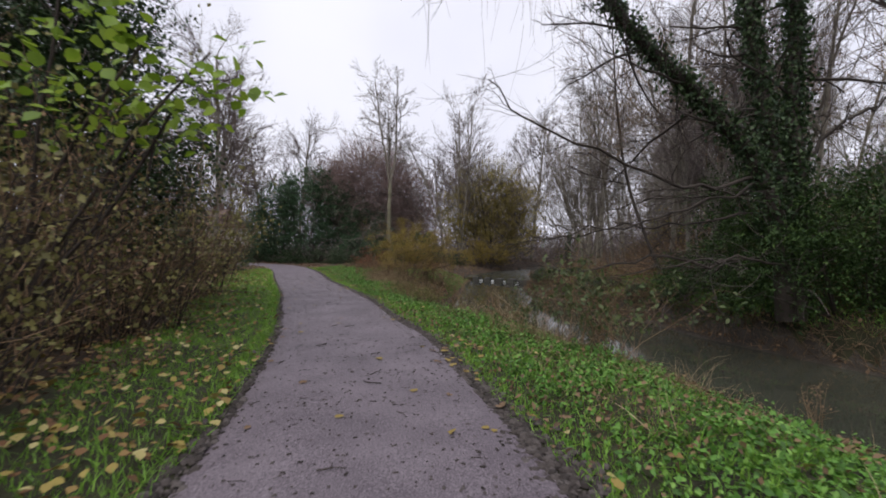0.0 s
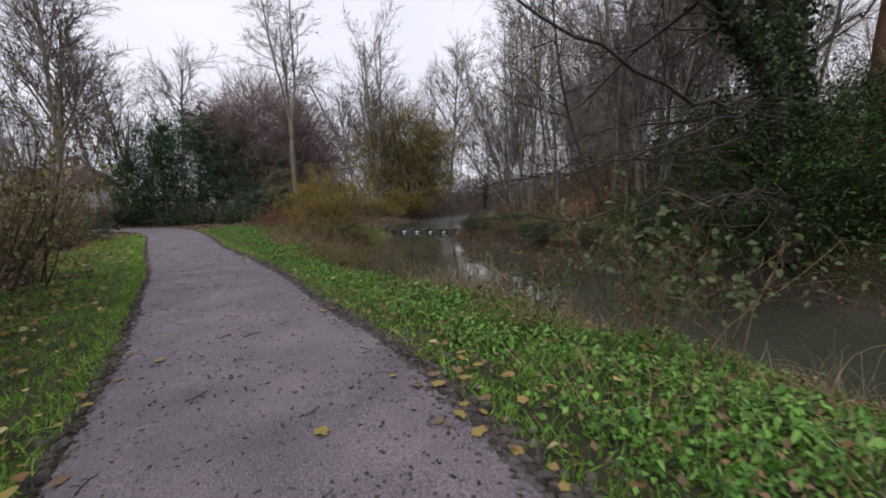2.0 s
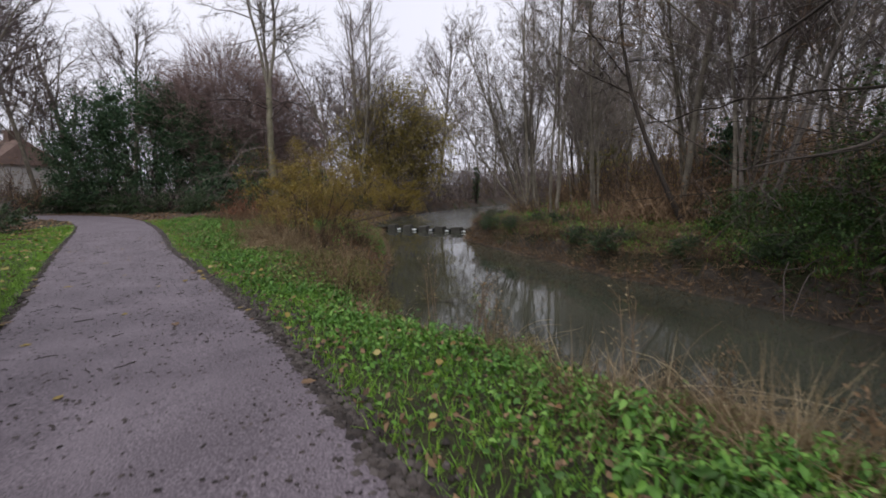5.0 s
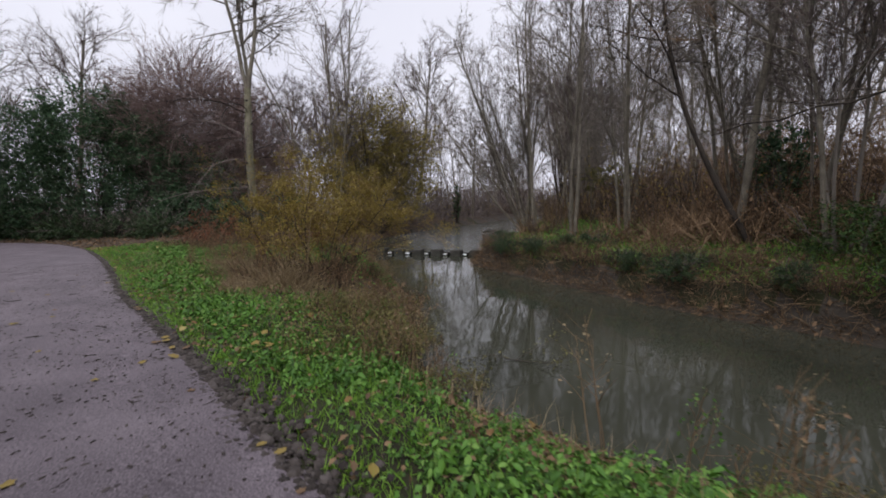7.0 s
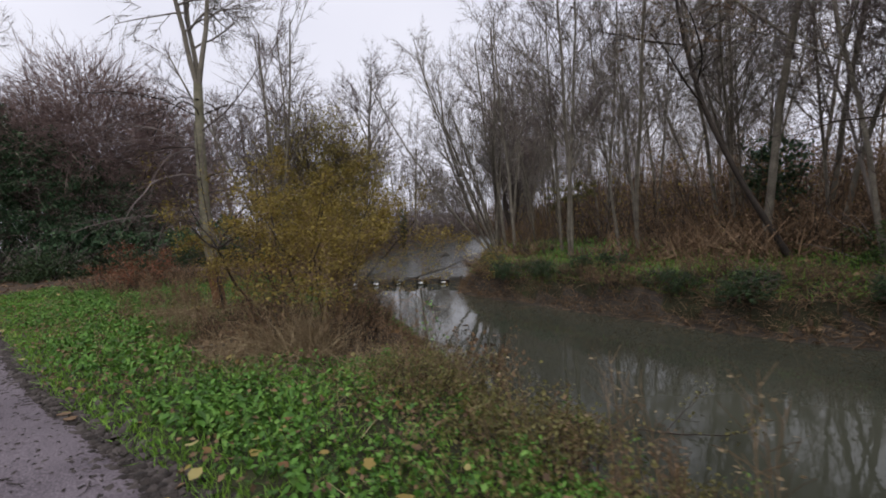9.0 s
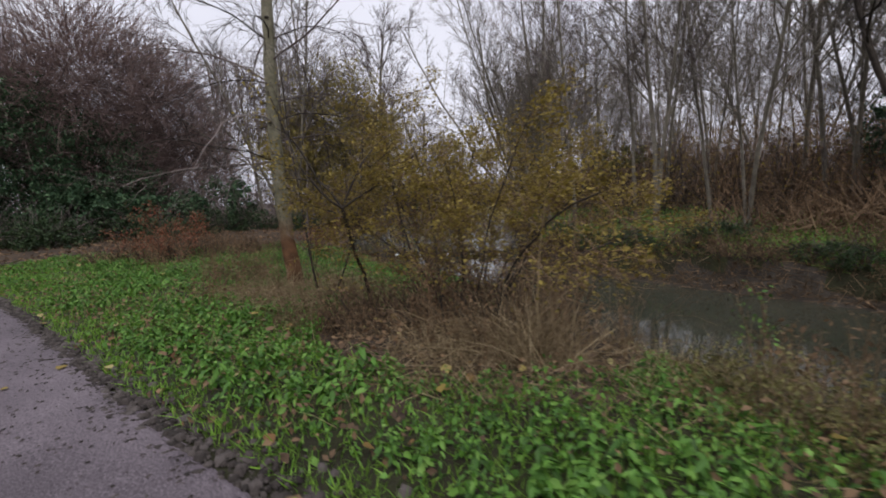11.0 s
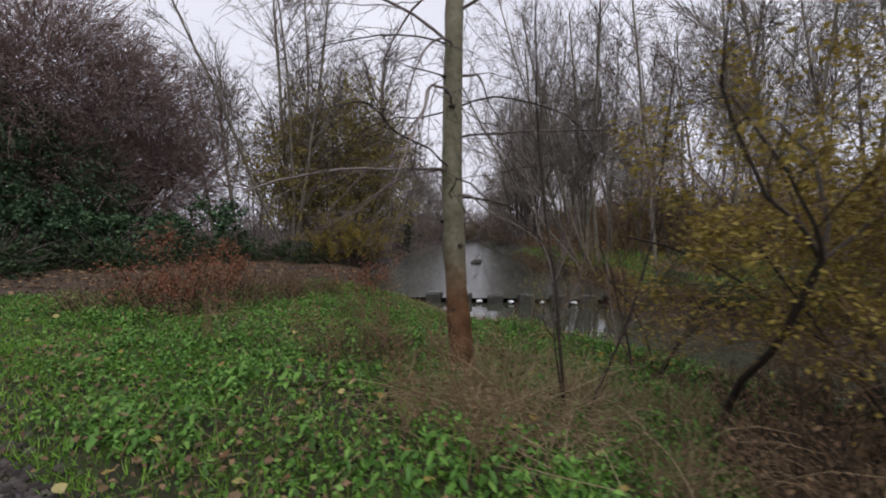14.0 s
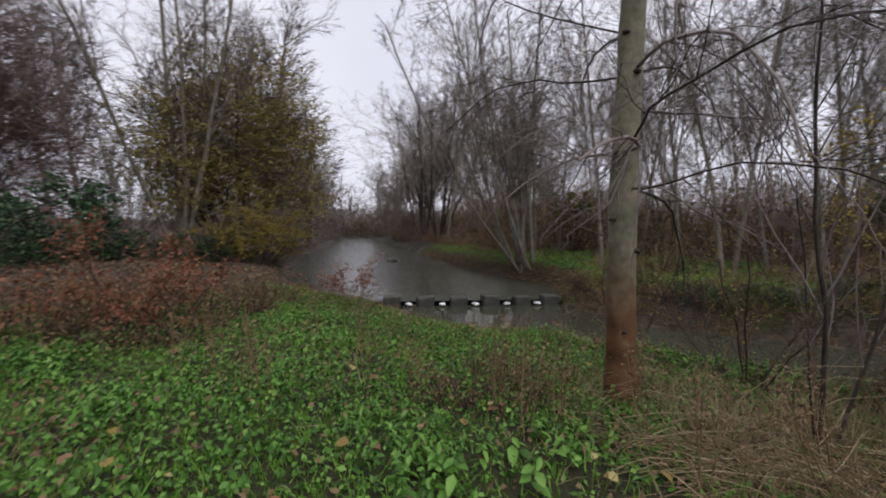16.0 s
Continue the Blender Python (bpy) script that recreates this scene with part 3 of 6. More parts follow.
def leafy_mass(seed, blobs, leaf, leaf_size, count, label, name="evergreen_shrub", category="shrub", flat=0.6, bark=M_BARK_DARK, droop=0.0, spikes=0, spike=(0.5, 1.2), twig=M_TWIG, stem=0.05, core=0.55, pin=0.009, wild=0.16, fine=False, shape=LEAF_V):
    """Dense foliage: leaves on the uneven shells of several mounds, with limbs inside. blobs: (x, y, z, rx, ry, rz) about the foot."""
    rng = np.random.RandomState(seed)
    ob, out, cloud = holder(name, label, category), [], []
    vol = np.array([b[3] * b[4] * b[5] for b in blobs]) ** 0.67
    for b, share in zip(blobs, vol / vol.sum()):
        c, r = np.array(b[:3]), np.array(b[3:])
        n = int(count * share)
        sprays = max(int(n / 45), 6)
        d = unit(rng.normal(size=(sprays, 3)))
        base = c + d * r * rng.uniform(core, 1.05, (sprays, 1))
        pick = rng.randint(0, sprays, n)
        out_d = unit(d * np.array([1, 1, 0.5]) + rng.normal(0, 0.3, d.shape) + np.array([0, 0, -droop]))
        along = rng.uniform(-0.35, 0.35, (n, 1)) * r.min() * 0.9
        cloud.append(base[pick] + out_d[pick] * along + rng.normal(0, 0.06 * r.min(), (n, 3)))
        for j in range(5):
            dd = unit(rng.normal(size=3) + np.array([0, 0, 0.2]))
            pts, rad = limb(rng, np.array([c[0] * 0.3, c[1] * 0.3, -0.2]), c + dd * r * 0.7 - np.array([c[0] * 0.3, c[1] * 0.3, -0.2]), np.linalg.norm(c + dd * r * 0.7) + 0.2, stem, 0.008, 6, 0.06, 0)
            out.append((0, pts, rad, 4))
    v, q = frame_mesh(out, lambda lv: True)
    tagged(mesh_object("branch_frame", v, q, bark, ob), kind="stuff")
    if spikes:
        pins, thin = [], []
        for _ in range(spikes):
            b = blobs[rng.choice(len(blobs), p=vol / vol.sum())]
            d = unit(rng.normal(size=3) + np.array([0, 0, 0.35]))
            p, r = limb(rng, np.array(b[:3]) + d * np.array(b[3:]) * rng.uniform(0.3, 0.95), unit(d * np.array([1, 1, 0.6]) + np.array([0, 0, 0.3]) + rng.normal(0, 0.45, 3)), rng.uniform(*spike), pin, pin * 0.5, 4, wild, 0.0)
            pins.append((p[::2] if fine else p, r[::2] if fine else r, 3))
            if fine:
                for _ in range(5):
                    s = p[rng.randint(1, 5)]
                    thin.append((s, s + unit(p[-1] - p[0] + rng.normal(0, 0.5, 3)) * rng.uniform(*spike) * 0.5, pin * 0.7))
        v, q = tubes(pins)
        if thin:
            v2, t2 = slivers(thin)
            v, q = np.concatenate([v, v2]), [q, t2 + len(v)]
        tagged(mesh_object("twig_crown", v, q, twig, ob), kind="stuff")
    leaves("foliage", np.concatenate(cloud), leaf_size, leaf, ob, rng, flat, shape)
    return ob


def thicket(seed, radius, tall, stems, leaf, leaf_size, count, label, group="", twig=M_TWIG_RED, name="bush", thick=0.009, arch=0.12, flat=0.8):
    """A tangle of many thin arching stems with side twigs, and leaves on them."""
    rng = np.random.RandomState(seed)
    ob, out = holder(name, label, "bush", group), []
    for _ in range(stems):
        a, o = rng.uniform(0, 6.283), radius * 0.85 * math.sqrt(rng.uniform(0, 1))
        lean = rng.normal(0, 0.35, 2) + np.array([math.cos(a), math.sin(a)]) * o / radius * 0.6
        ln = tall * rng.uniform(0.55, 1.25) * (1.1 - 0.45 * o / radius)
        p, r = limb(rng, (o * math.cos(a), o * math.sin(a), -0.1), (lean[0], lean[1], 1), ln, thick * rng.uniform(0.7, 1.6), thick * 0.4, 5, arch, -0.06)
        away = np.hypot(p[:, 0], p[:, 1]) + 1e-6
        p[:, :2] *= (1.3 * radius * np.tanh(away / (1.3 * radius)) / away)[:, None]
        p[1:, 2] = np.maximum(p[1:, 2], 0.04)
        out.append((0, p, r, 3))
        tan = np.gradient(p, axis=0)
        for k in rng.randint(1, 6, 13):
            q = p[k - 1] + (p[k] - p[k - 1]) * rng.uniform(0, 1)
            e = q + unit(unit(tan[k]) + rng.normal(0, 0.6, 3)) * ln * rng.uniform(0.1, 0.32)
            out.append((1, np.array([q, e]), thick * 0.5, 2))
    v, q = frame_mesh(out, lambda lv: lv == 0)
    tagged(mesh_object("stem_tangle", v, q, M_BARK_DARK, ob), kind="stuff")
    v, q = frame_mesh(out, lambda lv: lv == 1)
    tagged(mesh_object("twig_crown", v, q, twig, ob), kind="stuff")
    if count:
        at = tips(out, 1, 1 + count // max(len(out) * 2, 1), rng, leaf_size * 1.2)
        at = at[rng.permutation(len(at))[:count]]
        leaves("foliage", at[at[:, 2] > 0.03], leaf_size, leaf, ob, rng, flat)
    return ob


# ---- far bank: the tree with ivy on its leaning stems, over the water ----
def ivy_tree():
    rng = np.random.RandomState(31)
    ob = holder("ivy_tree", "large leaning tree with ivy-clad stems over the river", "tree")
    foot = np.array([7.9, 9.8, -0.2])
    stems = [([(0, 0, 0), (-0.1, 0, 2.2), (-0.9, -0.1, 3.9), (-2.3, -0.4, 5.1), (-3.9, -0.7, 6.3), (-5.4, -1.2, 8.0), (-6.4, -1.6, 9.6)], 0.2),
             ([(0.1, 0.1, 0), (0.1, 0.1, 2.6), (-0.25, 0.2, 4.6), (-0.55, 0.3, 6.6), (-0.8, 0.3, 9.0), (-1.0, 0.2, 12.0)], 0.2),
             ([(0.35, 0.1, 0), (0.5, 0.2, 2.8), (0.4, 0.3, 5.0), (0.6, 0.4, 7.0), (0.4, 0.4, 9.0), (0.1, 0.3, 12.5)], 0.2)]
    thick, ivy, out = [], [], []
    for pts, r in stems:
        pts = np.array(pts, float)
        q = np.linspace(0, len(pts) - 1, 22)
        pts = np.stack([np.interp(q, np.arange(len(pts)), pts[:, i]) for i in range(3)], -1)
        pts[1:-1] = 0.25 * pts[:-2] + 0.5 * pts[1:-1] + 0.25 * pts[2:]
        rad = np.linspace(r, r * 0.4, len(pts))
        thick.append((pts, rad, 9))
        for k in range(8, 22):
            d = unit(rng.normal(size=3) * np.array([1, 1, 0.5]) + np.array([-0.1, 0, 0.25]))
            grow(rng, pts[k], d, rng.uniform(1.6, 3.4), rad[k] * 0.3, [(7, 0.5, 0.7, 0.12, 0.0, 6, 4), (8, 0.5, 0.7, 0.15, -0.02, 3, 3), (0, 0.5, 0.6, 0.15, -0.05, 1, 2)], 0, out)
        n = 7500
        k = rng.randint(2, 19, n)
        w = rng.uniform(0, 1, (n, 1))
        d = unit(rng.normal(size=(n, 3)))
        ivy.append(pts[k] * (1 - w) + pts[k + 1] * w + d * (rad[k][:, None] + np.abs(rng.normal(0.05, 0.13, (n, 1)))))
    # low boughs reaching out over the water
    for p, r, sub in (([(-0.6, 0, 3.3), (-1.9, -0.4, 3.0), (-3.0, -0.7, 3.0), (-4.6, -1.0, 3.7), (-6.3, -1.3, 4.3), (-7.0, -1.4, 5.0)], 0.06, 1),
                      ([(-0.5, 0, 3.2), (-2.0, -0.3, 2.7), (-3.4, -0.6, 2.3), (-4.8, -0.8, 2.0), (-6.0, -0.9, 1.9)], 0.045, 1),
                      ([(-0.4, 0.2, 2.5), (-2.2, 0.1, 2.2), (-3.6, 0, 2.2), (-5.0, -0.2, 2.0), (-6.4, -0.2, 1.75)], 0.04, 1),
                      ([(-0.4, 0, 1.6), (-2.0, -0.5, 1.3), (-3.4, -0.8, 1.5), (-4.8, -1.1, 1.2), (-6.2, -1.2, 1.3)], 0.05, 1),
                      ([(-0.2, -0.3, 1.2), (-1.8, -1.0, 1.5), (-3.2, -1.4, 1.35), (-4.6, -1.6, 1.1)], 0.04, 1),
                      ([(0.6, 0.3, 3.6), (1.6, 0.6, 4.6), (2.9, 0.8, 5.2), (4.6, 1.0, 6.4)], 0.07, 1),
                      ([(-0.3, 0.5, 3.0), (-0.6, 2.4, 3.2), (-1.0, 4.4, 3.3), (-1.8, 6.6, 3.0)], 0.05, 1)):
        p = np.array(p, float)
        q = np.linspace(0, len(p) - 1, 16)
        p = np.stack([np.interp(q, np.arange(len(p)), p[:, i]) for i in range(3)], -1)
        p[1:-1] += rng.normal(0, 0.05, p[1:-1].shape)
        rad = np.linspace(r, r * 0.25, 16) * 0.8
        thick.append((p, rad, 6))
        for k in range(3, 16):
            for _ in range(2):
                d = unit(np.gradient(p, axis=0)[k] + rng.normal(0, 0.9, 3) * np.array([0.12, 0.12, 0.07]) * 3)
                grow(rng, p[k], d, rng.uniform(0.6, 1.6), max(rad[k] * 0.4, 0.006), [(7, 0.5, 0.6, 0.14, 0.0, 4, 3), (0, 0.5, 0.6, 0.16, -0.02, 1, 2)], 0, out)
    v, q = tubes(thick)
    mesh_object("trunk", v, q, M_BARK_DARK, ob, smooth=True)
    v, q = frame_mesh(out, lambda lv: True)
    tagged(mesh_object("twig_crown", v, q, M_BARK_DARK, ob), kind="stuff")
    # hanging fine twigs from the leaning stem
    hang = []
    for _ in range(70):
        c = np.array([-5.2, -1.2, 8.0]) + rng.normal(0, 1, 3) * np.array([1.3, 0.8, 0.5])
        p, r = limb(rng, c, (rng.normal(0, 0.1), rng.normal(0, 0.1), -1), rng.uniform(1.2, 3.0), 0.005, 0.002, 5, 0.06, -0.05)
        hang.append((p, r, 3))
    v, q = tubes(hang)
    tagged(mesh_object("hanging_twig", v, q, M_TWIG, ob), kind="stuff")
    leaves("ivy", np.concatenate(ivy), 0.1, M_IVY, ob, rng, 0.8, label="dark glossy ivy leaves")
    ob.location = foot
    return ob


ivy_tree()

stand(leafy_mass(41, [(0.0, -0.6, 1.9, 1.9, 1.6, 1.5), (-1.6, 0.4, 1.1, 1.6, 1.5, 1.4), (2.0, -1.6, 2.1, 2.1, 1.9, 1.9), (2.2, 1.2, 2.2, 2.0, 2.0, 1.8), (0.9, -0.5, 0.3, 1.5, 1.3, 1.0), (3.8, -0.5, 2.3, 2.0, 2.0, 2.2), (-1.4, 1.8, 2.4, 1.5, 1.5, 1.2), (2.1, -1.0, 0.1, 1.6, 1.2, 0.9), (4.0, -1.2, 0.2, 1.8, 1.3, 1.0)],
                 M_EVERGREEN, 0.095, 90000, "spreading dark evergreen shrub overhanging the river bank", flat=0.45, droop=0.5, spikes=500, shape=LEAF_V * (1.1, 0.5, 1)), 9.5, 9.6)
stand(leafy_mass(42, [(0, 0, 0.1, 1.3, 1.4, 0.9), (0.6, 1.6, 0.2, 1.2, 1.5, 0.9), (1.5, 0.2, 0.9, 1.5, 1.5, 1.1)], M_EVERGREEN, 0.075, 26000, "low evergreen shrub drooping to the water", flat=0.5, droop=0.8, spikes=200, shape=LEAF_V * (1.2, 0.4, 1)), 8.3, 12.7, 0, 1.35)

# single brown trunk behind it
t = bare_tree(51, 14, 0.24, BROAD, M_BARK_WARM, M_TWIG, "tall bare tree with a clean brown trunk", "", top=0.4)
stand(t, 11.6, 10.9, 1.0)

# ---- left bank: the main tree by the river ----
def main_tree():
    rng = np.random.RandomState(61)
    ob = holder("bare_tree", "young bare tree with a pale trunk, red-brown at its foot", "tree")
    line = np.array([(0, 0, -0.3), (-0.02, 0, 0.3), (-0.1, 0.02, 1.2), (-0.16, 0.02, 2.4), (-0.15, 0, 3.9), (-0.08, 0, 5.5)])
    q = np.linspace(0, 5, 22)
    pts = np.stack([np.interp(q, np.arange(6), line[:, i]) for i in range(3)], -1)
    pts[1:-1] = 0.25 * pts[:-2] + 0.5 * pts[1:-1] + 0.25 * pts[2:]
    rad = np.interp(pts[:, 2], [-0.3, 0.1, 0.6, 5.5], [0.23, 0.17, 0.138, 0.095])
    v, f = tubes([(pts, rad, 14)])
    v += 0.012 * np.sin(v[:, [2]] * 9 + v[:, [0]] * 30) * unit(v - np.array([0, 0, 1]) * v[:, [2]])
    mesh_object("trunk", v, f, M_TRUNK, ob, smooth=True)
    out, low = [], []
    fork = [(15, 0.42, 0.85, 0.06, 0.03, 9, 6), (9, 0.5, 0.65, 0.14, 0.03, 5, 4), (11, 0.5, 0.5, 0.15, 0.0, 1, 2), (0, 0.6, 0.5, 0.15, -0.03, 1, 2)]
    for d, ln in (((-0.16, 0.06, 1), 6.2), ((0.2, -0.08, 1), 6.6), ((0.05, 0.3, 1), 4.8)):
        grow(rng, pts[-1] - np.array([0, 0, 0.15]), d, ln, 0.066, fork, 0, out, None, 0.0075)
    side = [(9, 0.45, 0.6, 0.13, -0.1, 9, 5), (6, 0.5, 0.65, 0.18, -0.06, 5, 3), (5, 0.5, 0.6, 0.18, -0.08, 3, 3)]
    for z, d, ln, r in ((2.5, (-1, -0.35, 0.05), 2.5, 0.019), (2.6, (-0.7, 0.7, 0.15), 1.6, 0.014), (2.9, (0.8, -0.5, 0.2), 1.9, 0.016), (3.4, (-0.6, -0.8, 0.45), 2.4, 0.019), (3.7, (0.9, 0.4, 0.5), 2.4, 0.019),
                        (4.1, (-0.9, 0.2, 0.6), 2.6, 0.02), (4.4, (0.6, -0.8, 0.5), 2.6, 0.02), (4.8, (0.2, 1, 0.5), 2.4, 0.019), (2.3, (-0.3, -0.9, 0.0), 1.4, 0.012), (3.9, (-0.5, -0.8, 0.1), 2.2, 0.014)):
        k = int(np.argmin(abs(pts[:, 2] - z)))
        grow(rng, pts[k], d, ln, r, side, 0, low)
    dark = []
    for i in range(13):
        a, k = 2.4 * i + rng.uniform(-0.5, 0.5), rng.randint(10, 21)
        grow(rng, pts[k], (math.cos(a), math.sin(a), rng.uniform(0.0, 0.6)), rng.uniform(1.4, 2.8), rng.uniform(0.009, 0.017), side, 0, dark)
    v, f = frame_mesh(dark, lambda lv: True)
    tagged(mesh_object("branch_spray", v, f, M_BARK_DARK, ob, "dark thin arching branches"), kind="stuff")
    for i in range(11):
        k, a = rng.randint(7, 21), rng.uniform(0, 6.283)
        bm = bmesh.new()
        bmesh.ops.create_icosphere(bm, subdivisions=2, radius=rng.uniform(0.025, 0.045))
        o = Vector(pts[k]) + Vector((math.cos(a), math.sin(a), 0)) * float(rad[k]) * 0.97
        for vert in bm.verts:
            vert.co = Vector((vert.co.x, vert.co.y, vert.co.z * 0.6)) + o
        part("knot", bm, M_BARK_DARK, ob, "dark bark knot")
    v, f = frame_mesh(out, lambda lv: lv == 0)
    mesh_object("limb_crown", v, f, M_BARK, ob, smooth=True)
    v, f = frame_mesh(low, lambda lv: True)
    tagged(mesh_object("low_branch", v, f, M_TWIG, ob, "thin gnarled drooping branches"), kind="stuff")
    v, f = frame_mesh(out, lambda lv: lv > 0)
    tagged(mesh_object("twig_crown", v, f, M_TWIG_PALE, ob), kind="stuff")
    return ob


stand(main_tree(), -2.98, 24.62)

# thorn bush with the last yellow leaves between the path and the river
def thorn_bush():
    rng = np.random.RandomState(71)
    ob, out = holder("thorn_bush", "airy tangled thorn bush with small fading yellow leaves", "bush"), []
    spec = [(13, 0.42, 0.95, 0.11, -0.015, 9, 5), (8, 0.48, 0.75, 0.15, 0.0, 5, 3), (6, 0.5, 0.65, 0.15, 0.0, 2, 3), (0, 0.5, 0.6, 0.15, 0.0, 1, 2)]
    for i in range(15):
        a = 6.283 * i / 15 + rng.uniform(-0.3, 0.3)
        o, lean = rng.uniform(0.1, 0.7), rng.uniform(0.15, 0.75)
        grow(rng, (o * math.cos(a), o * math.sin(a), -0.15), (math.cos(a) * lean, math.sin(a) * lean, 1.0), rng.uniform(2.2, 3.2), rng.uniform(0.012, 0.02), spec, 0, out, 0.15, 0.003)
    v, f = frame_mesh(out, lambda lv: lv == 0)
    tagged(mesh_object("stem_tangle", v, f, M_BARK_DARK, ob, "dark thorny stems", smooth=True), kind="stuff")
    v, f = frame_mesh(out, lambda lv: lv > 0)
    tagged(mesh_object("twig_crown", v, f, M_TWIG_RED, ob), kind="stuff")
    at = tips(out, 1, 3, rng, 0.045)
    at = at[(at[:, 2] > 0.5) & (rng.uniform(0, 1, len(at)) < np.interp(at[:, 2], [0.5, 1.3], [0.3, 1.0]))]
    leaves("foliage", at[rng.permutation(len(at))[:30000]], 0.04, M_YELLOW, ob, rng, 0.45)
    return ob


stand(thorn_bush(), -1.6, 20.7, 0, 1.05)
RUSTY = thicket(75, 1.4, 0.85, 150, M_BROWNLEAF, 0.05, 1700, "dry brown bramble tangle on the bank", "dry bramble tangles")
stand(RUSTY, -1.8, 19.9)
again(RUSTY, -2.6, 21.0, 2.0, 0.8)
again(RUSTY, -0.9, 21.6, 4.0, 0.9)
for x, y, a, k in ((-4.9, 30.5, 1.0, 1.0), (-3.5, 31.5, 2.6, 0.9), (-6.2, 31.8, 4.4, 1.0), (-4.6, 33.0, 5.2, 1.1), (-2.2, 32.4, 0.4, 0.8), (-3.9, 25.6, 3.3, 0.5)):
    again(RUSTY, x, y, a, k)
MOUND = thicket(78, 0.95, 0.55, 120, M_OLIVE, 0.04, 3600, "low arching bramble mound with dull green leaves", "bramble mounds on the bank", thick=0.005, arch=0.2)
stand(MOUND, -1.5, 15.3)
for x, y, a, k in ((-0.95, 16.2, 2.1, 1.0), (-1.7, 17.0, 4.0, 0.85), (-0.75, 17.6, 1.0, 0.95), (0.6, 11.4, 5.0, 0.6), (-0.7, 14.6, 3.0, 0.7)):
    again(MOUND, x, y, a, k)
b = bush(72, 1.1, 2.6, 6, M_YELLOW, 0.04, 800, "thin sapling clump with few yellow leaves", "saplings by the river", upright=1.0)
stand(b, -0.4, 23.6, 2.0, 0.85)
again(b, 0.2, 25.4, 4.0, 0.8)


def slim_sapling():
    rng = np.random.RandomState(79)
    ob, out = holder("sapling", "slim dark bare sapling with a fan of fine twigs", "tree"), []
    for d, ln, r in (((0.03, 0.02, 1), 4.2, 0.02), ((0.42, -0.3, 1), 3.6, 0.017), ((-0.12, 0.1, 1), 2.4, 0.011)):
        grow(rng, (0.15 * d[0], 0.15 * d[1], -0.15), d, ln, r, [(15, 0.42, 0.6, 0.055, 0.02, 12, 6), (8, 0.45, 0.6, 0.12, 0.04, 5, 4), (6, 0.5, 0.5, 0.15, 0.02, 1, 2)], 0, out, 0.25, 0.003)
    tree_parts(ob, out, M_BARK_DARK, M_TWIG, 0)
    return ob


stand(slim_sapling(), -2.9, 23.15)


def dead_stalk():
    rng = np.random.RandomState(80)
    ob, out = holder("dead_stalk", "pale broken dead stalk standing in the brambles", "stalk", "dead stalks on the bank"), []
    grow(rng, (0, 0, -0.1), (0.14, 0.05, 1), 1.6, 0.016, [(5, 0.25, 0.9, 0.05, 0.0, 8, 5), (2, 0.5, 0.6, 0.15, 0, 3, 3)], 0, out, 0.55)
    v, f = frame_mesh(out, lambda lv: True)
    mesh_object("stem", v, f, M_STRAW, ob)
    return ob


STALK = dead_stalk()
stand(STALK, -1.95, 19.05)
again(STALK, 1.9, 8.0, 5.0, 1.0, 0.9)
again(STALK, 2.2, 7.3, 4.4, 0.9, 1.2)

def forked_sapling():
    rng = np.random.RandomState(77)
    ob = holder("sapling", "dark forked thorn sapling with sparse yellow leaves", "tree")
    out = []
    stem = np.array([(0.65, 0.8, -0.1), (0.45, 0.55, 0.6), (0.2, 0.25, 1.0), (0, 0, 1.6)])
    q = np.linspace(0, 3, 9)
    out.append((0, np.stack([np.interp(q, np.arange(4), stem[:, i]) for i in range(3)], -1), np.linspace(0.03, 0.022, 9), 6))
    for d, ln in (((-0.45, 0.2, 0.9), 1.7), ((0.5, -0.5, 0.45), 1.5), ((0.2, -0.1, 1), 1.6), ((-0.9, -0.2, 0.5), 1.2)):
        grow(rng, (0, 0, 1.6), d, ln, 0.016, [(6, 0.5, 0.8, 0.18, 0.02, 7, 4), (5, 0.5, 0.7, 0.2, 0.0, 4, 3), (4, 0.5, 0.5, 0.2, 0.0, 1, 2)], 0, out)
    v, f = frame_mesh(out, lambda lv: lv == 0)
    mesh_object("stem", v, f, M_BARK_DARK, ob, smooth=True)
    v, f = frame_mesh(out, lambda lv: lv > 0)
    tagged(mesh_object("twig_crown", v, f, M_BARK_DARK, ob), kind="stuff")
    at = tips(out, 1, 3, rng, 0.05)
    leaves("foliage", at[rng.permutation(len(at))[:700]], 0.04, M_YELLOW, ob, rng, 0.7)
    ob.location = (-3.05, 21.3, -0.25)
    return ob


forked_sapling()

# copper-leaved low shrub and a red-leaved one near the stones
stand(bush(73, 1.15, 1.35, 9, M_COPPER, 0.065, 2300, "low shrub with withered copper-red leaves", twig=M_TWIG_RED), -5.1, 30.3, 0, 0.95, 0, -0.15)
stand(bush(74, 0.7, 1.2, 7, M_COPPER, 0.06, 1000, "small thin shrub with dark red leaves by the water"), -0.7, 31.2)

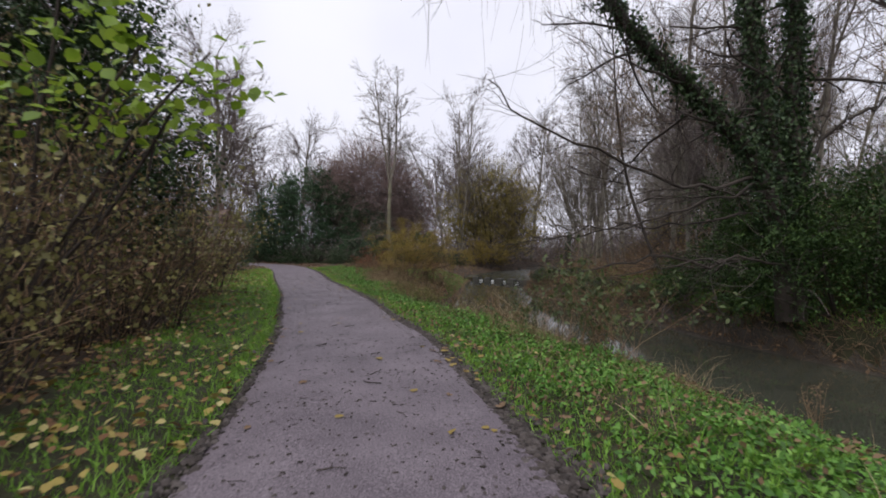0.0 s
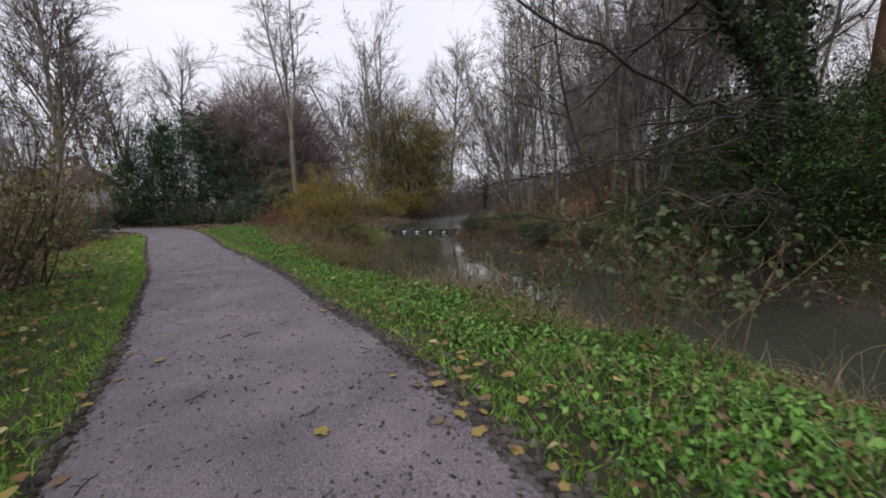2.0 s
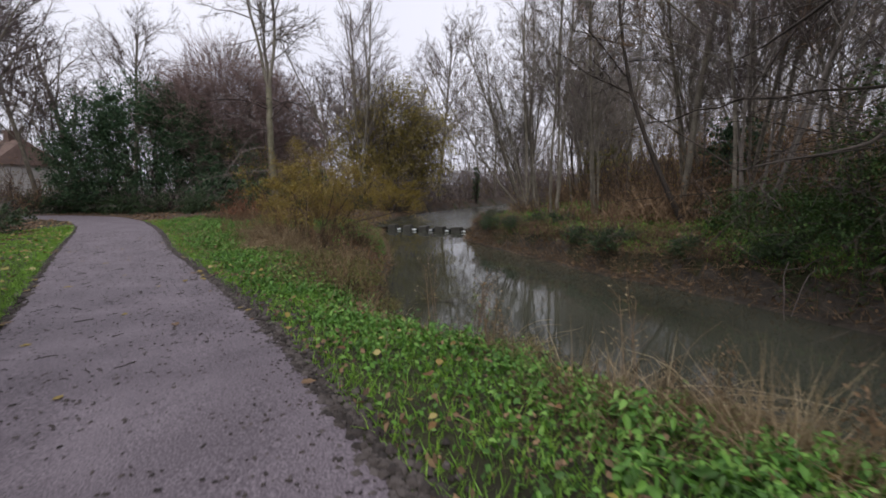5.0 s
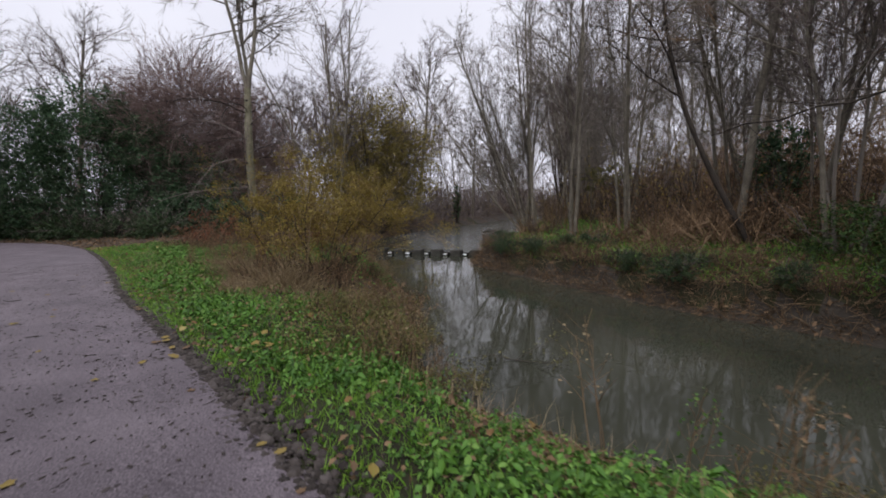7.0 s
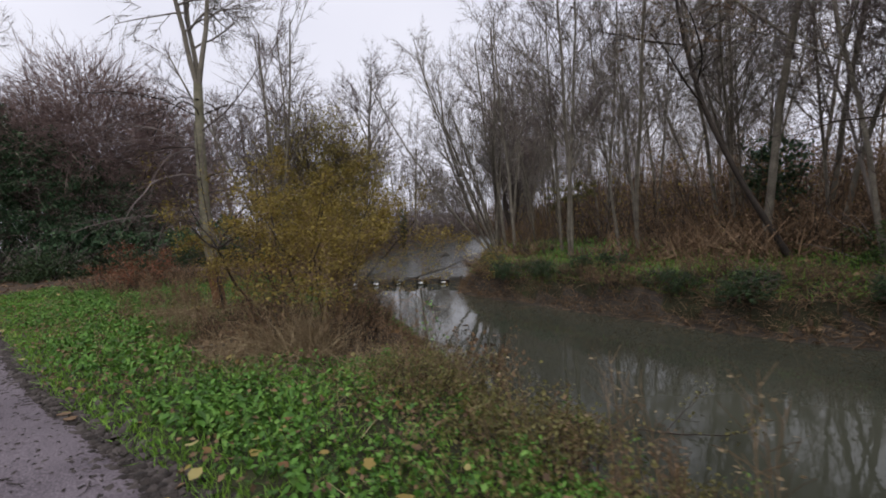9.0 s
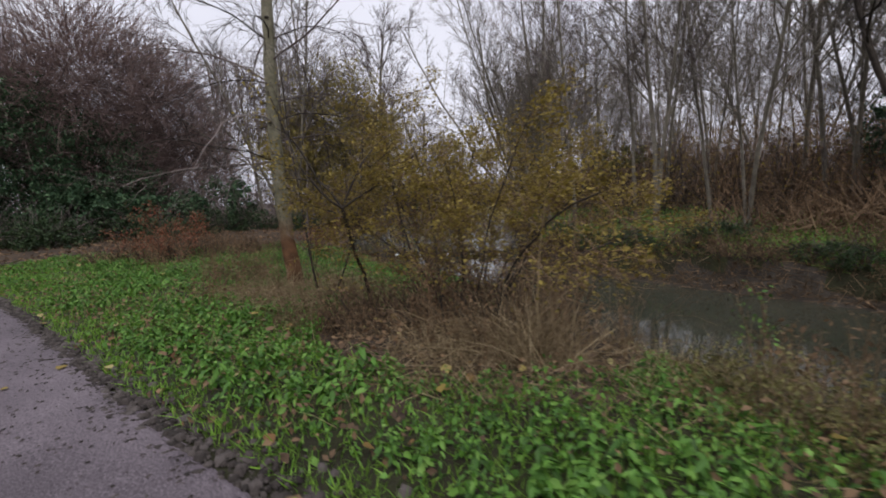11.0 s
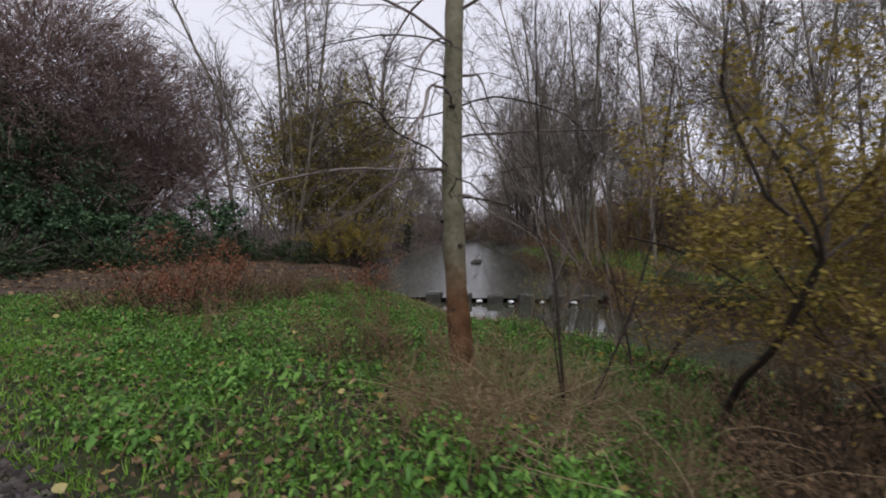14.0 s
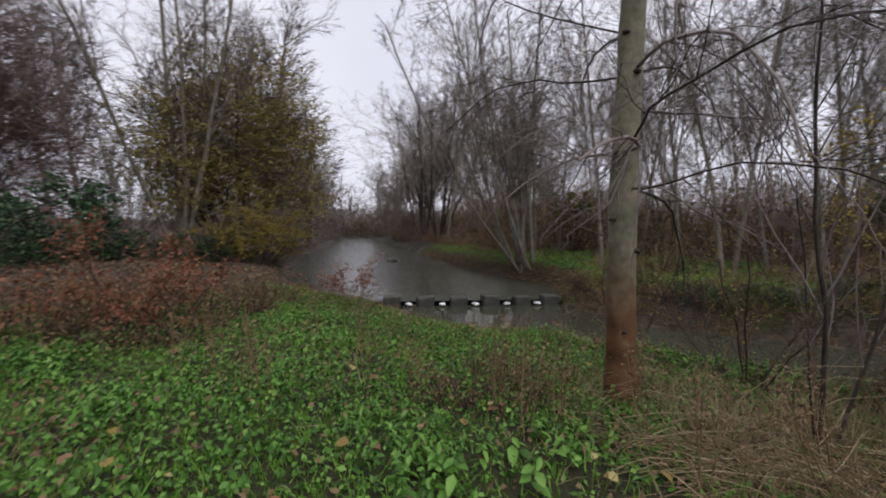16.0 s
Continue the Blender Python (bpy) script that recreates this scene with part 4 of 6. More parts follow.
# ---- beyond the bend: evergreens, brown bush-tree, willows ----
stand(leafy_mass(81, [(0, 0, 4.2, 2.4, 2.2, 4.2), (3.0, 0.5, 3.4, 2.4, 2.0, 3.8), (-2.6, 0.3, 3.4, 2.0, 2.0, 3.8), (5.5, 0.5, 2.4, 2.2, 1.8, 2.8), (-4.2, 1, 2.6, 1.5, 1.6, 3.2), (1.3, 1, 6.6, 1.1, 1.2, 2.2), (-1.8, 0.6, 6.0, 0.9, 1.0, 2.0)], M_HOLLY, 0.115, 95000, "dense dark green holly thicket"), -15.2, 47.0, 0, 1.25)
stand(leafy_mass(82, [(0, 0, 1.4, 2.6, 1.8, 1.8), (3.4, -0.5, 1.2, 2.2, 1.6, 1.6), (6.5, 0.4, 1.3, 2.4, 1.8, 1.8)], M_HOLLY, 0.2, 12000, "low dark holly undergrowth"), -9.0, 45.5)
stand(leafy_mass(83, [(0, 0, 6.2, 3.4, 3.4, 3.6), (-2.6, 0, 5.0, 2.6, 2.4, 2.8), (2.4, 0.3, 5.2, 2.6, 2.4, 3.0), (0.4, 0, 2.6, 3.6, 2.6, 2.4), (3.4, 0, 3.0, 2.2, 2.2, 2.2)], M_PLUM, 0.075, 34000,
                 "broad dense dark brown bush-tree with ivy", "bush_tree", "tree", 0.8, core=0.2, spikes=5200, spike=(0.7, 2.0), stem=0.1, fine=True, pin=0.014, twig=M_PLUM), -8.8, 49.8, 0, 1.42)
stand(leafy_mass(84, [(0, 0, 6.0, 3.0, 3.0, 3.4), (-2.4, 0, 4.4, 2.4, 2.2, 2.8), (2.2, 0.3, 4.8, 2.4, 2.2, 2.8), (0.4, 0, 2.4, 3.4, 2.6, 2.2)], M_WILLOW, 0.12, 50000,
                 "round goat willow with fading yellow-brown leaves", "willow_tree", "tree", 0.8, core=0.4, spikes=1700, spike=(0.8, 1.8), stem=0.1, fine=True, pin=0.012), 5.4, 46.8, 0, 1.25)
stand(leafy_mass(85, [(0, 0, 1.8, 2.2, 1.8, 1.4), (1.8, 0.6, 1.4, 1.6, 1.6, 1.2), (-1.6, 0, 1.2, 1.6, 1.4, 1.0)], M_YELLOW, 0.1, 9000, "low spreading yellow-leaved bush at the water", "bush", "bush", 0.8, core=0.3, spikes=500, stem=0.05), 4.2, 43.2)

MID = bare_tree(91, 17, 0.14, STEMMY, M_BARK, M_TWIG, "tall slender many-stemmed bare tree", "bare trees beyond the bend", stems=5, rmin=0.011)
stand(MID, 1.9, 45.8, 0, 1.1)
TALL = bare_tree(92, 17, 0.19, FINE, M_BARK, M_TWIG, "tall slender bare tree", "bare trees beyond the bend", top=0.3, rmin=0.01)
stand(TALL, -20.6, 38.4, 0, 1.15)
again(TALL, -21.6, 39.8, 2.0, 1.0)
WIDE = bare_tree(93, 15, 0.22, BROAD, M_BARK, M_TWIG, "broad bare tree with a fine twig crown", "bare trees beyond the bend", rmin=0.011)
stand(WIDE, -21, 50)
WILLOW = bare_tree(94, 18, 0.15, STEMMY, M_BARK_DARK, M_TWIG_PALE, "leaning many-stemmed bare willow on the far bank", "bare willows on the far bank", stems=6, top=0.2)
stand(WILLOW, 25.0, 47.6, 0, 0.9)
for x, y, a, s in ((29, 52.5, 2.0, 1.0), (34, 57, 1.1, 1.0)):
    again(WILLOW, x, y, a, s)


def bank_willow():
    """Stems fan out from one foot and lean over the upper pool."""
    rng = np.random.RandomState(96)
    ob, out = holder("willow_tree", "bare grey willow leaning out over the upper river", "tree"), []
    for i in range(11):
        lean = rng.uniform(0.02, 0.62)
        d = np.array([-0.78, 0.63, 0]) * lean + np.array([rng.normal(0, 0.1), rng.normal(0, 0.1), 1.0])
        grow(rng, rng.normal(0, 0.3, 3) * (1, 1, 0) - (0, 0, 0.3), d, rng.uniform(8.5, 14), rng.uniform(0.06, 0.13), STEMMY, 0, out, 0.25, 0.009)
    tree_parts(ob, out, M_BARK, M_TWIG_PALE)
    return ob


stand(bank_willow(), 11.7, 32.6)


def leaning_tree():
    rng = np.random.RandomState(97)
    ob, out = holder("bare_tree", "dark bare tree leaning out over the far bank", "tree"), []
    line = np.array([(0, 0, -0.3), (-0.5, 1.0, 2.0), (-0.85, 1.7, 4.0), (-1.05, 2.1, 6.0), (-1.2, 2.4, 9.0), (-1.3, 2.5, 12.0)])
    q = np.linspace(0, 5, 20)
    p = np.stack([np.interp(q, np.arange(6), line[:, i]) for i in range(3)], -1)
    p[1:-1] = 0.25 * p[:-2] + 0.5 * p[1:-1] + 0.25 * p[2:]
    out.append((0, p, np.linspace(0.085, 0.03, 20), 8))
    for k in range(8, 20):
        d = rng.normal(size=3) * (1, 1, 0.3) + np.array([-0.2, 0.3, 0.6])
        grow(rng, p[k], d, rng.uniform(2.0, 3.6), 0.03, [(9, 0.5, 0.7, 0.1, 0.05, 6, 4), (9, 0.5, 0.6, 0.14, 0.03, 1, 2), (0, 0.5, 0.5, 0.14, 0.0, 1, 2)], 0, out, None, 0.006)
    v, f = frame_mesh(out[:1], lambda lv: True)
    mesh_object("trunk", v, f, M_BARK_DARK, ob, smooth=True)
    v, f = frame_mesh(out[1:], lambda lv: True)
    tagged(mesh_object("twig_crown", v, f, M_BARK_DARK, ob), kind="stuff")
    return ob


stand(leaning_tree(), 9.3, 17.6)
stand(bare_tree(98, 10, 0.06, SLENDER, M_TWIG_PALE, M_TWIG, "pale many-stemmed young tree on the far bank", "", stems=5, top=0.35), 9.6, 15.9)
stand(leafy_mass(99, [(0, 0, 2.6, 0.9, 0.9, 1.0), (0.3, 0.2, 1.4, 0.8, 0.8, 1.2)], M_HOLLY, 0.11, 5000, "small dark holly among the bare trees", "holly_bush", "bush"), 13.3, 19.7)
stand(leafy_mass(100, [(0, 0, 3.0, 1.7, 1.6, 0.6), (-0.6, 0.2, 2.4, 1.1, 1.1, 0.5)], M_OLIVE, 0.12, 3600, "spreading bush with yellow-green leaves in the wood", "bush", "bush", 0.35), 16.9, 31.7)
IVY_MOUND = leafy_mass(106, [(0, 0, 0.5, 1.7, 1.3, 0.8), (1.4, 0.4, 0.4, 1.3, 1.2, 0.7), (-1.2, -0.3, 0.4, 1.2, 1.1, 0.9)], M_IVY, 0.1, 7000, "low mound of ivy and bramble undergrowth", "ivy_mound", "undergrowth", spikes=120, spike=(0.5, 1.4), stem=0.02)
stand(IVY_MOUND, -14.8, 26.5)
rng = np.random.RandomState(95)
for x, y, k in ((-16.2, 29.5, 0.9), (-18.2, 32.6, 1.0), (-20.4, 35.8, 1.1), (-23.5, 39.6, 1.2), (-26.5, 41.2, 1.2), (-6.5, 43.0, 1.0), (-9.8, 42.4, 1.1), (-12.6, 43.4, 1.2), (-16.2, 45.6, 1.2), (-19.8, 47.4, 1.3),
                (-23.6, 49.2, 1.3), (-28, 51.2, 1.4), (-33, 53.4, 1.4), (-2.6, 44.2, 1.1), (1.0, 44.0, 0.9), (-17.6, 30.2, 1.1), (-30, 43.2, 1.4), (-13.8, 23.4, 0.8)):
    again(IVY_MOUND, x, y, rng.uniform(0, 6.28), k)
rng = np.random.RandomState(95)
placed = []
for _ in range(2000):
    if len(placed) >= 34:
        break
    x, y = rng.uniform(-52, 14), rng.uniform(28, 84)
    if (y < 53 and x > -20) or x > np.interp(y, B_L[:, 1], B_L[:, 0]) - 3 or abs(x - np.interp(y, P_L[:, 1], P_L[:, 0])) < 5 or any(math.hypot(x - a, y - b) < 4 for a, b in placed) or math.hypot(x + 36, y - 66) < 9:
        continue
    placed.append((x, y))
    again((WIDE, TALL, MID)[(len(placed) * 7) % 3], x, y, rng.uniform(0, 6), rng.uniform(0.75, 1.1))

# ---- wood on the far bank ----
WOOD = [bare_tree(101, 15, 0.095, SLENDER, M_BARK, M_TWIG, "slender bare woodland tree", "bare trees of the far-bank wood", top=0.35),
        bare_tree(102, 13, 0.08, SLENDER, M_BARK, M_TWIG_PALE, "slender bare woodland tree", "bare trees of the far-bank wood", stems=2, top=0.3),
        bare_tree(103, 16, 0.08, BROAD, M_BARK, M_TWIG_RED, "broad bare woodland tree", "bare trees of the far-bank wood", top=0.3, lean=0.1)]
first, placed = [True] * 3, []
rng = np.random.RandomState(104)
for _ in range(4000):
    if len(placed) >= 66:
        break
    y = rng.uniform(6, 75)
    x = np.interp(y, B_R[:, 1], B_R[:, 0]) + 2.8 + 38 * rng.uniform(0, 1) ** 1.1
    if y < 14 and x < 15 or any(math.hypot(x - a, y - b) < 2.0 for a, b in placed):
        continue
    placed.append((x, y))
    i = rng.randint(3)
    turn, size = rng.uniform(0, 6.28), rng.uniform(0.75, 1.35)
    if first[i]:
        stand(WOOD[i], x, y, turn, size)
        first[i] = False
    else:
        again(WOOD[i], x, y, turn, size, rng.uniform(-0.07, 0.07))

for i in range(22):
    y = 13 + 27 * (i + rng.uniform(0, 1)) / 22
    x = np.interp(y, B_R[:, 1], B_R[:, 0]) + rng.uniform(3.6, 9.0)
    if math.hypot(x - 14, y - 27.5) > 4:
        again(WOOD[i % 2], x, y, rng.uniform(0, 6.28), rng.uniform(0.6, 0.95), rng.uniform(-0.12, 0.12))

UNDER = [thicket(111, 2.0, 2.6, 48, M_BROWNLEAF, 0.1, 1300, "brown leafless understorey bush", "understorey bushes of the wood", twig=M_TWIG_RED, thick=0.014),
         thicket(112, 1.7, 4.2, 40, M_YELLOW, 0.085, 900, "thin brown understorey bush with a few leaves", "understorey bushes of the wood", twig=M_TWIG, thick=0.014)]
first, placed = [True] * 2, []
for _ in range(4000):
    if len(placed) >= 100:
        break
    y = rng.uniform(12, 62)
    x = np.interp(y, B_R[:, 1], B_R[:, 0]) + 2.4 + 20 * rng.uniform(0, 1) ** 1.3
    if any(math.hypot(x - a, y - b) < 1.9 for a, b in placed):
        continue
    placed.append((x, y))
    i = rng.randint(2)
    turn, size = rng.uniform(0, 6.28), rng.uniform(0.75, 1.3) * np.interp(x - np.interp(y, B_R[:, 1], B_R[:, 0]), [2, 7], [0.35, 1.0])
    if first[i]:
        stand(UNDER[i], x, y, turn, size)
        first[i] = False
    else:
        again(UNDER[i], x, y, turn, size)

for _ in range(22):
    x, y = rng.uniform(-42, -20), rng.uniform(27, 58)
    if abs(x - np.interp(y, P_L[:, 1], P_L[:, 0])) > 4:
        again(UNDER[rng.randint(2)], x, y, rng.uniform(0, 6.28), rng.uniform(0.9, 1.6))
for x, y in ((-24, 46.5), (-27, 51), (-30, 54), (-33, 58), (-21.5, 53), (-36, 56)):
    again(UNDER[0], x, y, rng.uniform(0, 6.28), 1.5)
# trees and bushes along both banks upstream
for y in np.arange(53, 100, 4.0):
    for line, d in ((B_L, -4), (B_R, 4)):
        x = np.interp(y, line[:, 1], line[:, 0]) + d * rng.uniform(0.9, 2.2)
        again((WOOD + [WIDE])[rng.randint(4)], x, y, rng.uniform(0, 6.28), rng.uniform(0.7, 1.1))
        again(UNDER[rng.randint(2)], x - d * 0.4, y + 1.5, rng.uniform(0, 6.28), rng.uniform(0.9, 1.6))

# rugged growth hanging over the far bank's edge
for i in range(16):
    y = 13.5 + 14.5 * (i + rng.uniform(0, 1)) / 16
    x = np.interp(y, B_R[:, 1], B_R[:, 0]) + rng.uniform(0.7, 1.6)
    again((IVY_MOUND, RUSTY)[i % 2], x, y, rng.uniform(0, 6.28), rng.uniform(0.28, 0.42) if i % 2 == 0 else rng.uniform(0.45, 0.7))

# the river runs out of sight between bushes
for _ in range(26):
    x, y = rng.uniform(44, 76), rng.uniform(80, 108)
    if abs(x - np.interp(y, B_L[:, 1], B_L[:, 0] + 5)) > 6 or y > 92:
        again(UNDER[rng.randint(2)], x, y, rng.uniform(0, 6.28), rng.uniform(1.6, 2.8))
stand(leafy_mass(107, [(0, 0, 1.4, 0.45, 0.45, 1.6), (0.1, 0, 3.2, 0.4, 0.4, 1.3)], M_IVY, 0.13, 3000, "broken tree stump smothered in dark ivy", "ivy_stump", "tree stump", stem=0.15), 16.4, 56.0)

# ---- thicket left of the path ----
HEDGE = [thicket(121, 1.9, 3.6, 140, M_OLIVE, 0.075, 11000, "dense brown thorn thicket beside the path", "thicket beside the path", thick=0.01),
         thicket(122, 1.8, 2.8, 120, M_BROWNLEAF, 0.055, 9500, "dense bramble thicket with dark leaves", "thicket beside the path", thick=0.01)]
spots = [(-5.0, 3.2, 0), (-6.2, 5.6, 1), (-6.0, 7.2, 0), (-7.2, 9.4, 1), (-8.2, 12.2, 0), (-9.8, 15.0, 1), (-11.6, 18.6, 0), (-8.6, 5.0, 0), (-9.6, 8.2, 1), (-11.4, 12, 0), (-13.0, 15.5, 1), (-14.0, 20.5, 0), (-15.5, 24.5, 1), (-17.5, 28, 0), (-5.2, 0.4, 1), (-12.5, 22.4, 1)]
first = [True] * 2
for x, y, i in spots:
    turn, size = rng.uniform(0, 6.28), rng.uniform(0.85, 1.2) * (0.75 if y > 14 else 1.0)
    if first[i]:
        stand(HEDGE[i], x, y, turn, size)
        first[i] = False
    else:
        again(HEDGE[i], x, y, turn, size)
stand(leafy_mass(123, [(0, 0, 5.0, 1.5, 1.4, 2.4), (-1.4, 0.4, 3.8, 1.6, 1.4, 2.2), (0.7, 0.5, 3.0, 1.3, 1.2, 1.8), (-2.8, 0, 4.4, 1.6, 1.4, 2.4), (-1.2, 0.2, 6.4, 1.7, 1.5, 2.0)], M_IVY, 0.09, 60000, "ivy-smothered tree above the thicket", name="ivy_tree", category="tree", core=0.3, spikes=500, stem=0.1), -6.6, 8.0)


def lime_branch():
    rng = np.random.RandomState(131)
    ob = holder("hazel_sapling", "hazel sapling with large fresh green leaves over the verge", "tree")
    out = []
    for d, ln in (((0.6, -0.1, 1), 4.0), ((0.45, -0.1, 1), 4.2), ((0.62, -0.25, 0.9), 3.6), ((0.5, 0.0, 1), 4.0)):
        grow(rng, (0, 0, -0.1), d, ln, 0.03, [(7, 0.3, 0.7, 0.06, 0.0, 8, 5), (4, 0.5, 0.7, 0.14, -0.05, 4, 3)], 0, out)
    v, q = frame_mesh(out, lambda lv: True)
    tagged(mesh_object("stem_tangle", v, q, M_BARK_DARK, ob), kind="stuff")
    at = tips(out, 1, 5, rng, 0.14)
    at = at[at[:, 2] > 2.3]
    leaves("foliage", at[rng.permutation(len(at))[:520]], 0.13, M_LIME, ob, rng, 0.6, LOBE_V, LOBE_F)
    return ob


stand(lime_branch(), -5.0, 4.6, 0, 1.05)

# bank plant with broad pale leaves reaching over the water
def bank_plant(seed, tall, count, mat, label):
    rng = np.random.RandomState(seed)
    ob, out = holder("bramble", label, "bramble", "brambles on the bank"), []
    for _ in range(11):
        grow(rng, rng.normal(0, 0.15, 3) * (1, 1, 0), (rng.normal(0.12, 0.28), rng.normal(0, 0.28), 1), tall * rng.uniform(0.6, 1.1), 0.007, [(6, 0.35, 0.8, 0.1, -0.03, 7, 4), (2, 0.5, 0.6, 0.15, -0.05, 3, 3)], 0, out, 0.35)
    v, q = frame_mesh(out, lambda lv: True)
    tagged(mesh_object("stem_tangle", v, q, M_TWIG_RED, ob), kind="stuff")
    at = tips(out, 1, 2, rng, 0.06)
    leaves("foliage", at[rng.permutation(len(at))[:count]], 0.085, mat, ob, rng, 0.9, LOBE_V * (1, 0.65, 1), LOBE_F)
    return ob


TALL_BRAMBLE = bank_plant(133, 1.75, 330, M_BRAMBLE, "tall bramble with drooping pale green leaves at the water's edge")
stand(TALL_BRAMBLE, 1.95, 6.35)
again(TALL_BRAMBLE, 2.5, 5.9, 1.9, 0.95)
again(TALL_BRAMBLE, 1.5, 7.2, 3.8, 0.7)
B2 = bank_plant(134, 1.2, 200, M_BROWNLEAF, "withered bramble with brown leaves at the water's edge")
stand(B2, 2.6, 7.2, 0, 0.6)
again(B2, 1.6, 8.6, 4.0, 0.5)
again(B2, -0.3, 17.4, 1.0, 0.8)

# ---- stepping stones ----
rng = np.random.RandomState(141)
across = math.atan2(STONES[-1][1] - STONES[0][1], STONES[-1][0] - STONES[0][0])
for x, y in STONES:
    bm = rough_box(0.56, 0.45, 0.57, rng, 0.02, 0.035)
    me = bpy.data.meshes.new("stepping_stone")
    bm.to_mesh(me)
    bm.free()
    me.materials.append(M_STONE)
    ob = tagged(new("stepping_stone", me), "square dark wet stepping stone in the river", "stone", "stepping stones across the river")
    ob.matrix_basis = pose(x, y, -1.28, 0, 0, math.degrees(across) + rng.uniform(-5, 5))

# dark rock upstream and a log at the end of the row
bm = bmesh.new()
bmesh.ops.create_icosphere(bm, subdivisions=3, radius=0.5)
for v in bm.verts:
    v.co = Vector((v.co.x * 1.3, v.co.y * 0.8, v.co.z * 0.6)) * (1 + 0.25 * noise.noise(v.co * 2.3))
me = bpy.data.meshes.new("rock")
bm.to_mesh(me)
bm.free()
me.materials.append(M_STONE)
tagged(new("rock", me), "dark wet rock breaking the river surface", "rock").matrix_basis = pose(14.4, 43.6, -0.85, 0, 0, 30)
p, r = limb(rng, (0, 0, 0), (1, 0.1, 0.02), 1.5, 0.1, 0.07, 6, 0.08, 0)
v, q = tubes([(p, r, 9)])
tagged(mesh_object("log", v, q, M_BARK_DARK, smooth=True), "dark waterlogged log beside the stepping stones", "log").matrix_basis = pose(6.9, 28.75, -0.78, 0, 0, -25)

# white water where the river runs between the stones
for (x0, y0), (x1, y1) in zip(STONES[:-1], STONES[1:]):
    bm = bmesh.new()
    bmesh.ops.create_icosphere(bm, subdivisions=3, radius=0.13)
    for v in bm.verts:
        k = 1 + 0.7 * noise.noise(v.co * 9 + Vector((x0, y0, 0)))
        v.co = Vector((v.co.x * 0.7 * k, v.co.y * 1.2 * k, v.co.z * 0.35 * k))
    me = bpy.data.meshes.new("foam")
    bm.to_mesh(me)
    bm.free()
    me.materials.append(M_FOAM)
    tagged(new("foam", me), "white water foam between two stepping stones", "foam", "foam between the stones").matrix_basis = pose((x0 + x1) / 2 - 0.12, (y0 + y1) / 2 - 0.12, -0.93, 0, 0, math.degrees(across))

# ---- far woods all round, too many to count ----
def far_wood():
    rng = np.random.RandomState(151)
    out, thin, brush = [], [], []
    for _ in range(1000):
        a, d = rng.uniform(0, 6.283), rng.uniform(66, 150)
        x, y = d * math.sin(a), 20 + d * math.cos(a)
        if abs(x - np.interp(y, B_L[:, 1], (B_L[:, 0] + 7))) < np.interp(y, [40, 80, 104, 110], [7, 6, 4, 0]) and y > 40:
            continue
        h = rng.uniform(9, 16)
        p, r = limb(rng, (x, y, -0.5), (rng.normal(0, 0.07), rng.normal(0, 0.07), 1), h, 0.16, 0.03, 5, 0.04, 0.02)
        out.append((p, r, 3))
        for k in rng.randint(1, 6, 16):
            q = p[k] + (0, 0, rng.uniform(-1, 1))
            e = q + unit(rng.normal(size=3) * np.array([1, 1, 0.4]) + np.array([0, 0, 0.7])) * h * rng.uniform(0.12, 0.3)
            thin.append((q, e, 0.03))
            for _ in range(4):
                s = q + (e - q) * rng.uniform(0.2, 1)
                thin.append((s, s + unit(unit(e - q) + rng.normal(0, 0.5, 3)) * rng.uniform(0.8, 2.2), 0.018))
        n = 110
        for s in np.column_stack([x + rng.normal(0, 2.4, n), y + rng.normal(0, 2.4, n), np.abs(rng.normal(0, 4.0, n))]):
            brush.append((s, s + unit(rng.normal(size=3) + np.array([0, 0, 1.0])) * rng.uniform(0.9, 2.4), 0.075))
    v, q = tubes(out)
    v2, t2 = slivers(thin)
    tagged(mesh_object("far_wood", np.concatenate([v, v2]), [q, t2 + len(v)], M_FAR), "bare far woodland standing all round", "woodland", kind="stuff")
    v, t = slivers(brush)
    tagged(mesh_object("far_thicket", v, t, M_TWIG), "brown far undergrowth below the bare woods", "undergrowth", kind="stuff")


far_wood()


def wood_brush():
    """Fine undergrowth of the far-bank wood."""
    rng = np.random.RandomState(155)
    n = 150000
    y = rng.uniform(10, 72, n)
    x = np.interp(y, B_R[:, 1], B_R[:, 0]) + 2.5 + 30 * rng.uniform(0, 1, n) ** 1.1
    keep = (lumps(x, y, 0.55, 61) > -0.5) & ~((np.hypot(x - 14, y - 27) < 5.5) & (rng.uniform(0, 1, n) < 0.9))
    x, y = x[keep], y[keep]
    deep = x - np.interp(y, B_R[:, 1], B_R[:, 0])
    z = on_grid(GH, x, y) + rng.uniform(0, 1, len(x)) ** 1.3 * np.interp(deep, [2.5, 7, 14, 30], [0.4, 2.4, 4.8, 7.0]) * (0.7 + 0.4 * lumps(x, y, 0.8, 67)).clip(0.15, 1.5)
    a = np.column_stack([x, y, z])
    e = a + unit(rng.normal(size=a.shape) + np.array([0, 0, 0.7])) * rng.uniform(0.4, 1.3, (len(x), 1))
    v, t = slivers([(p, q, 0.017) for p, q in zip(a, e)])
    tagged(mesh_object("wood_brush", v, t, M_TWIG_RED), "fine brown undergrowth of the far-bank wood", "undergrowth", kind="stuff")


wood_brush()


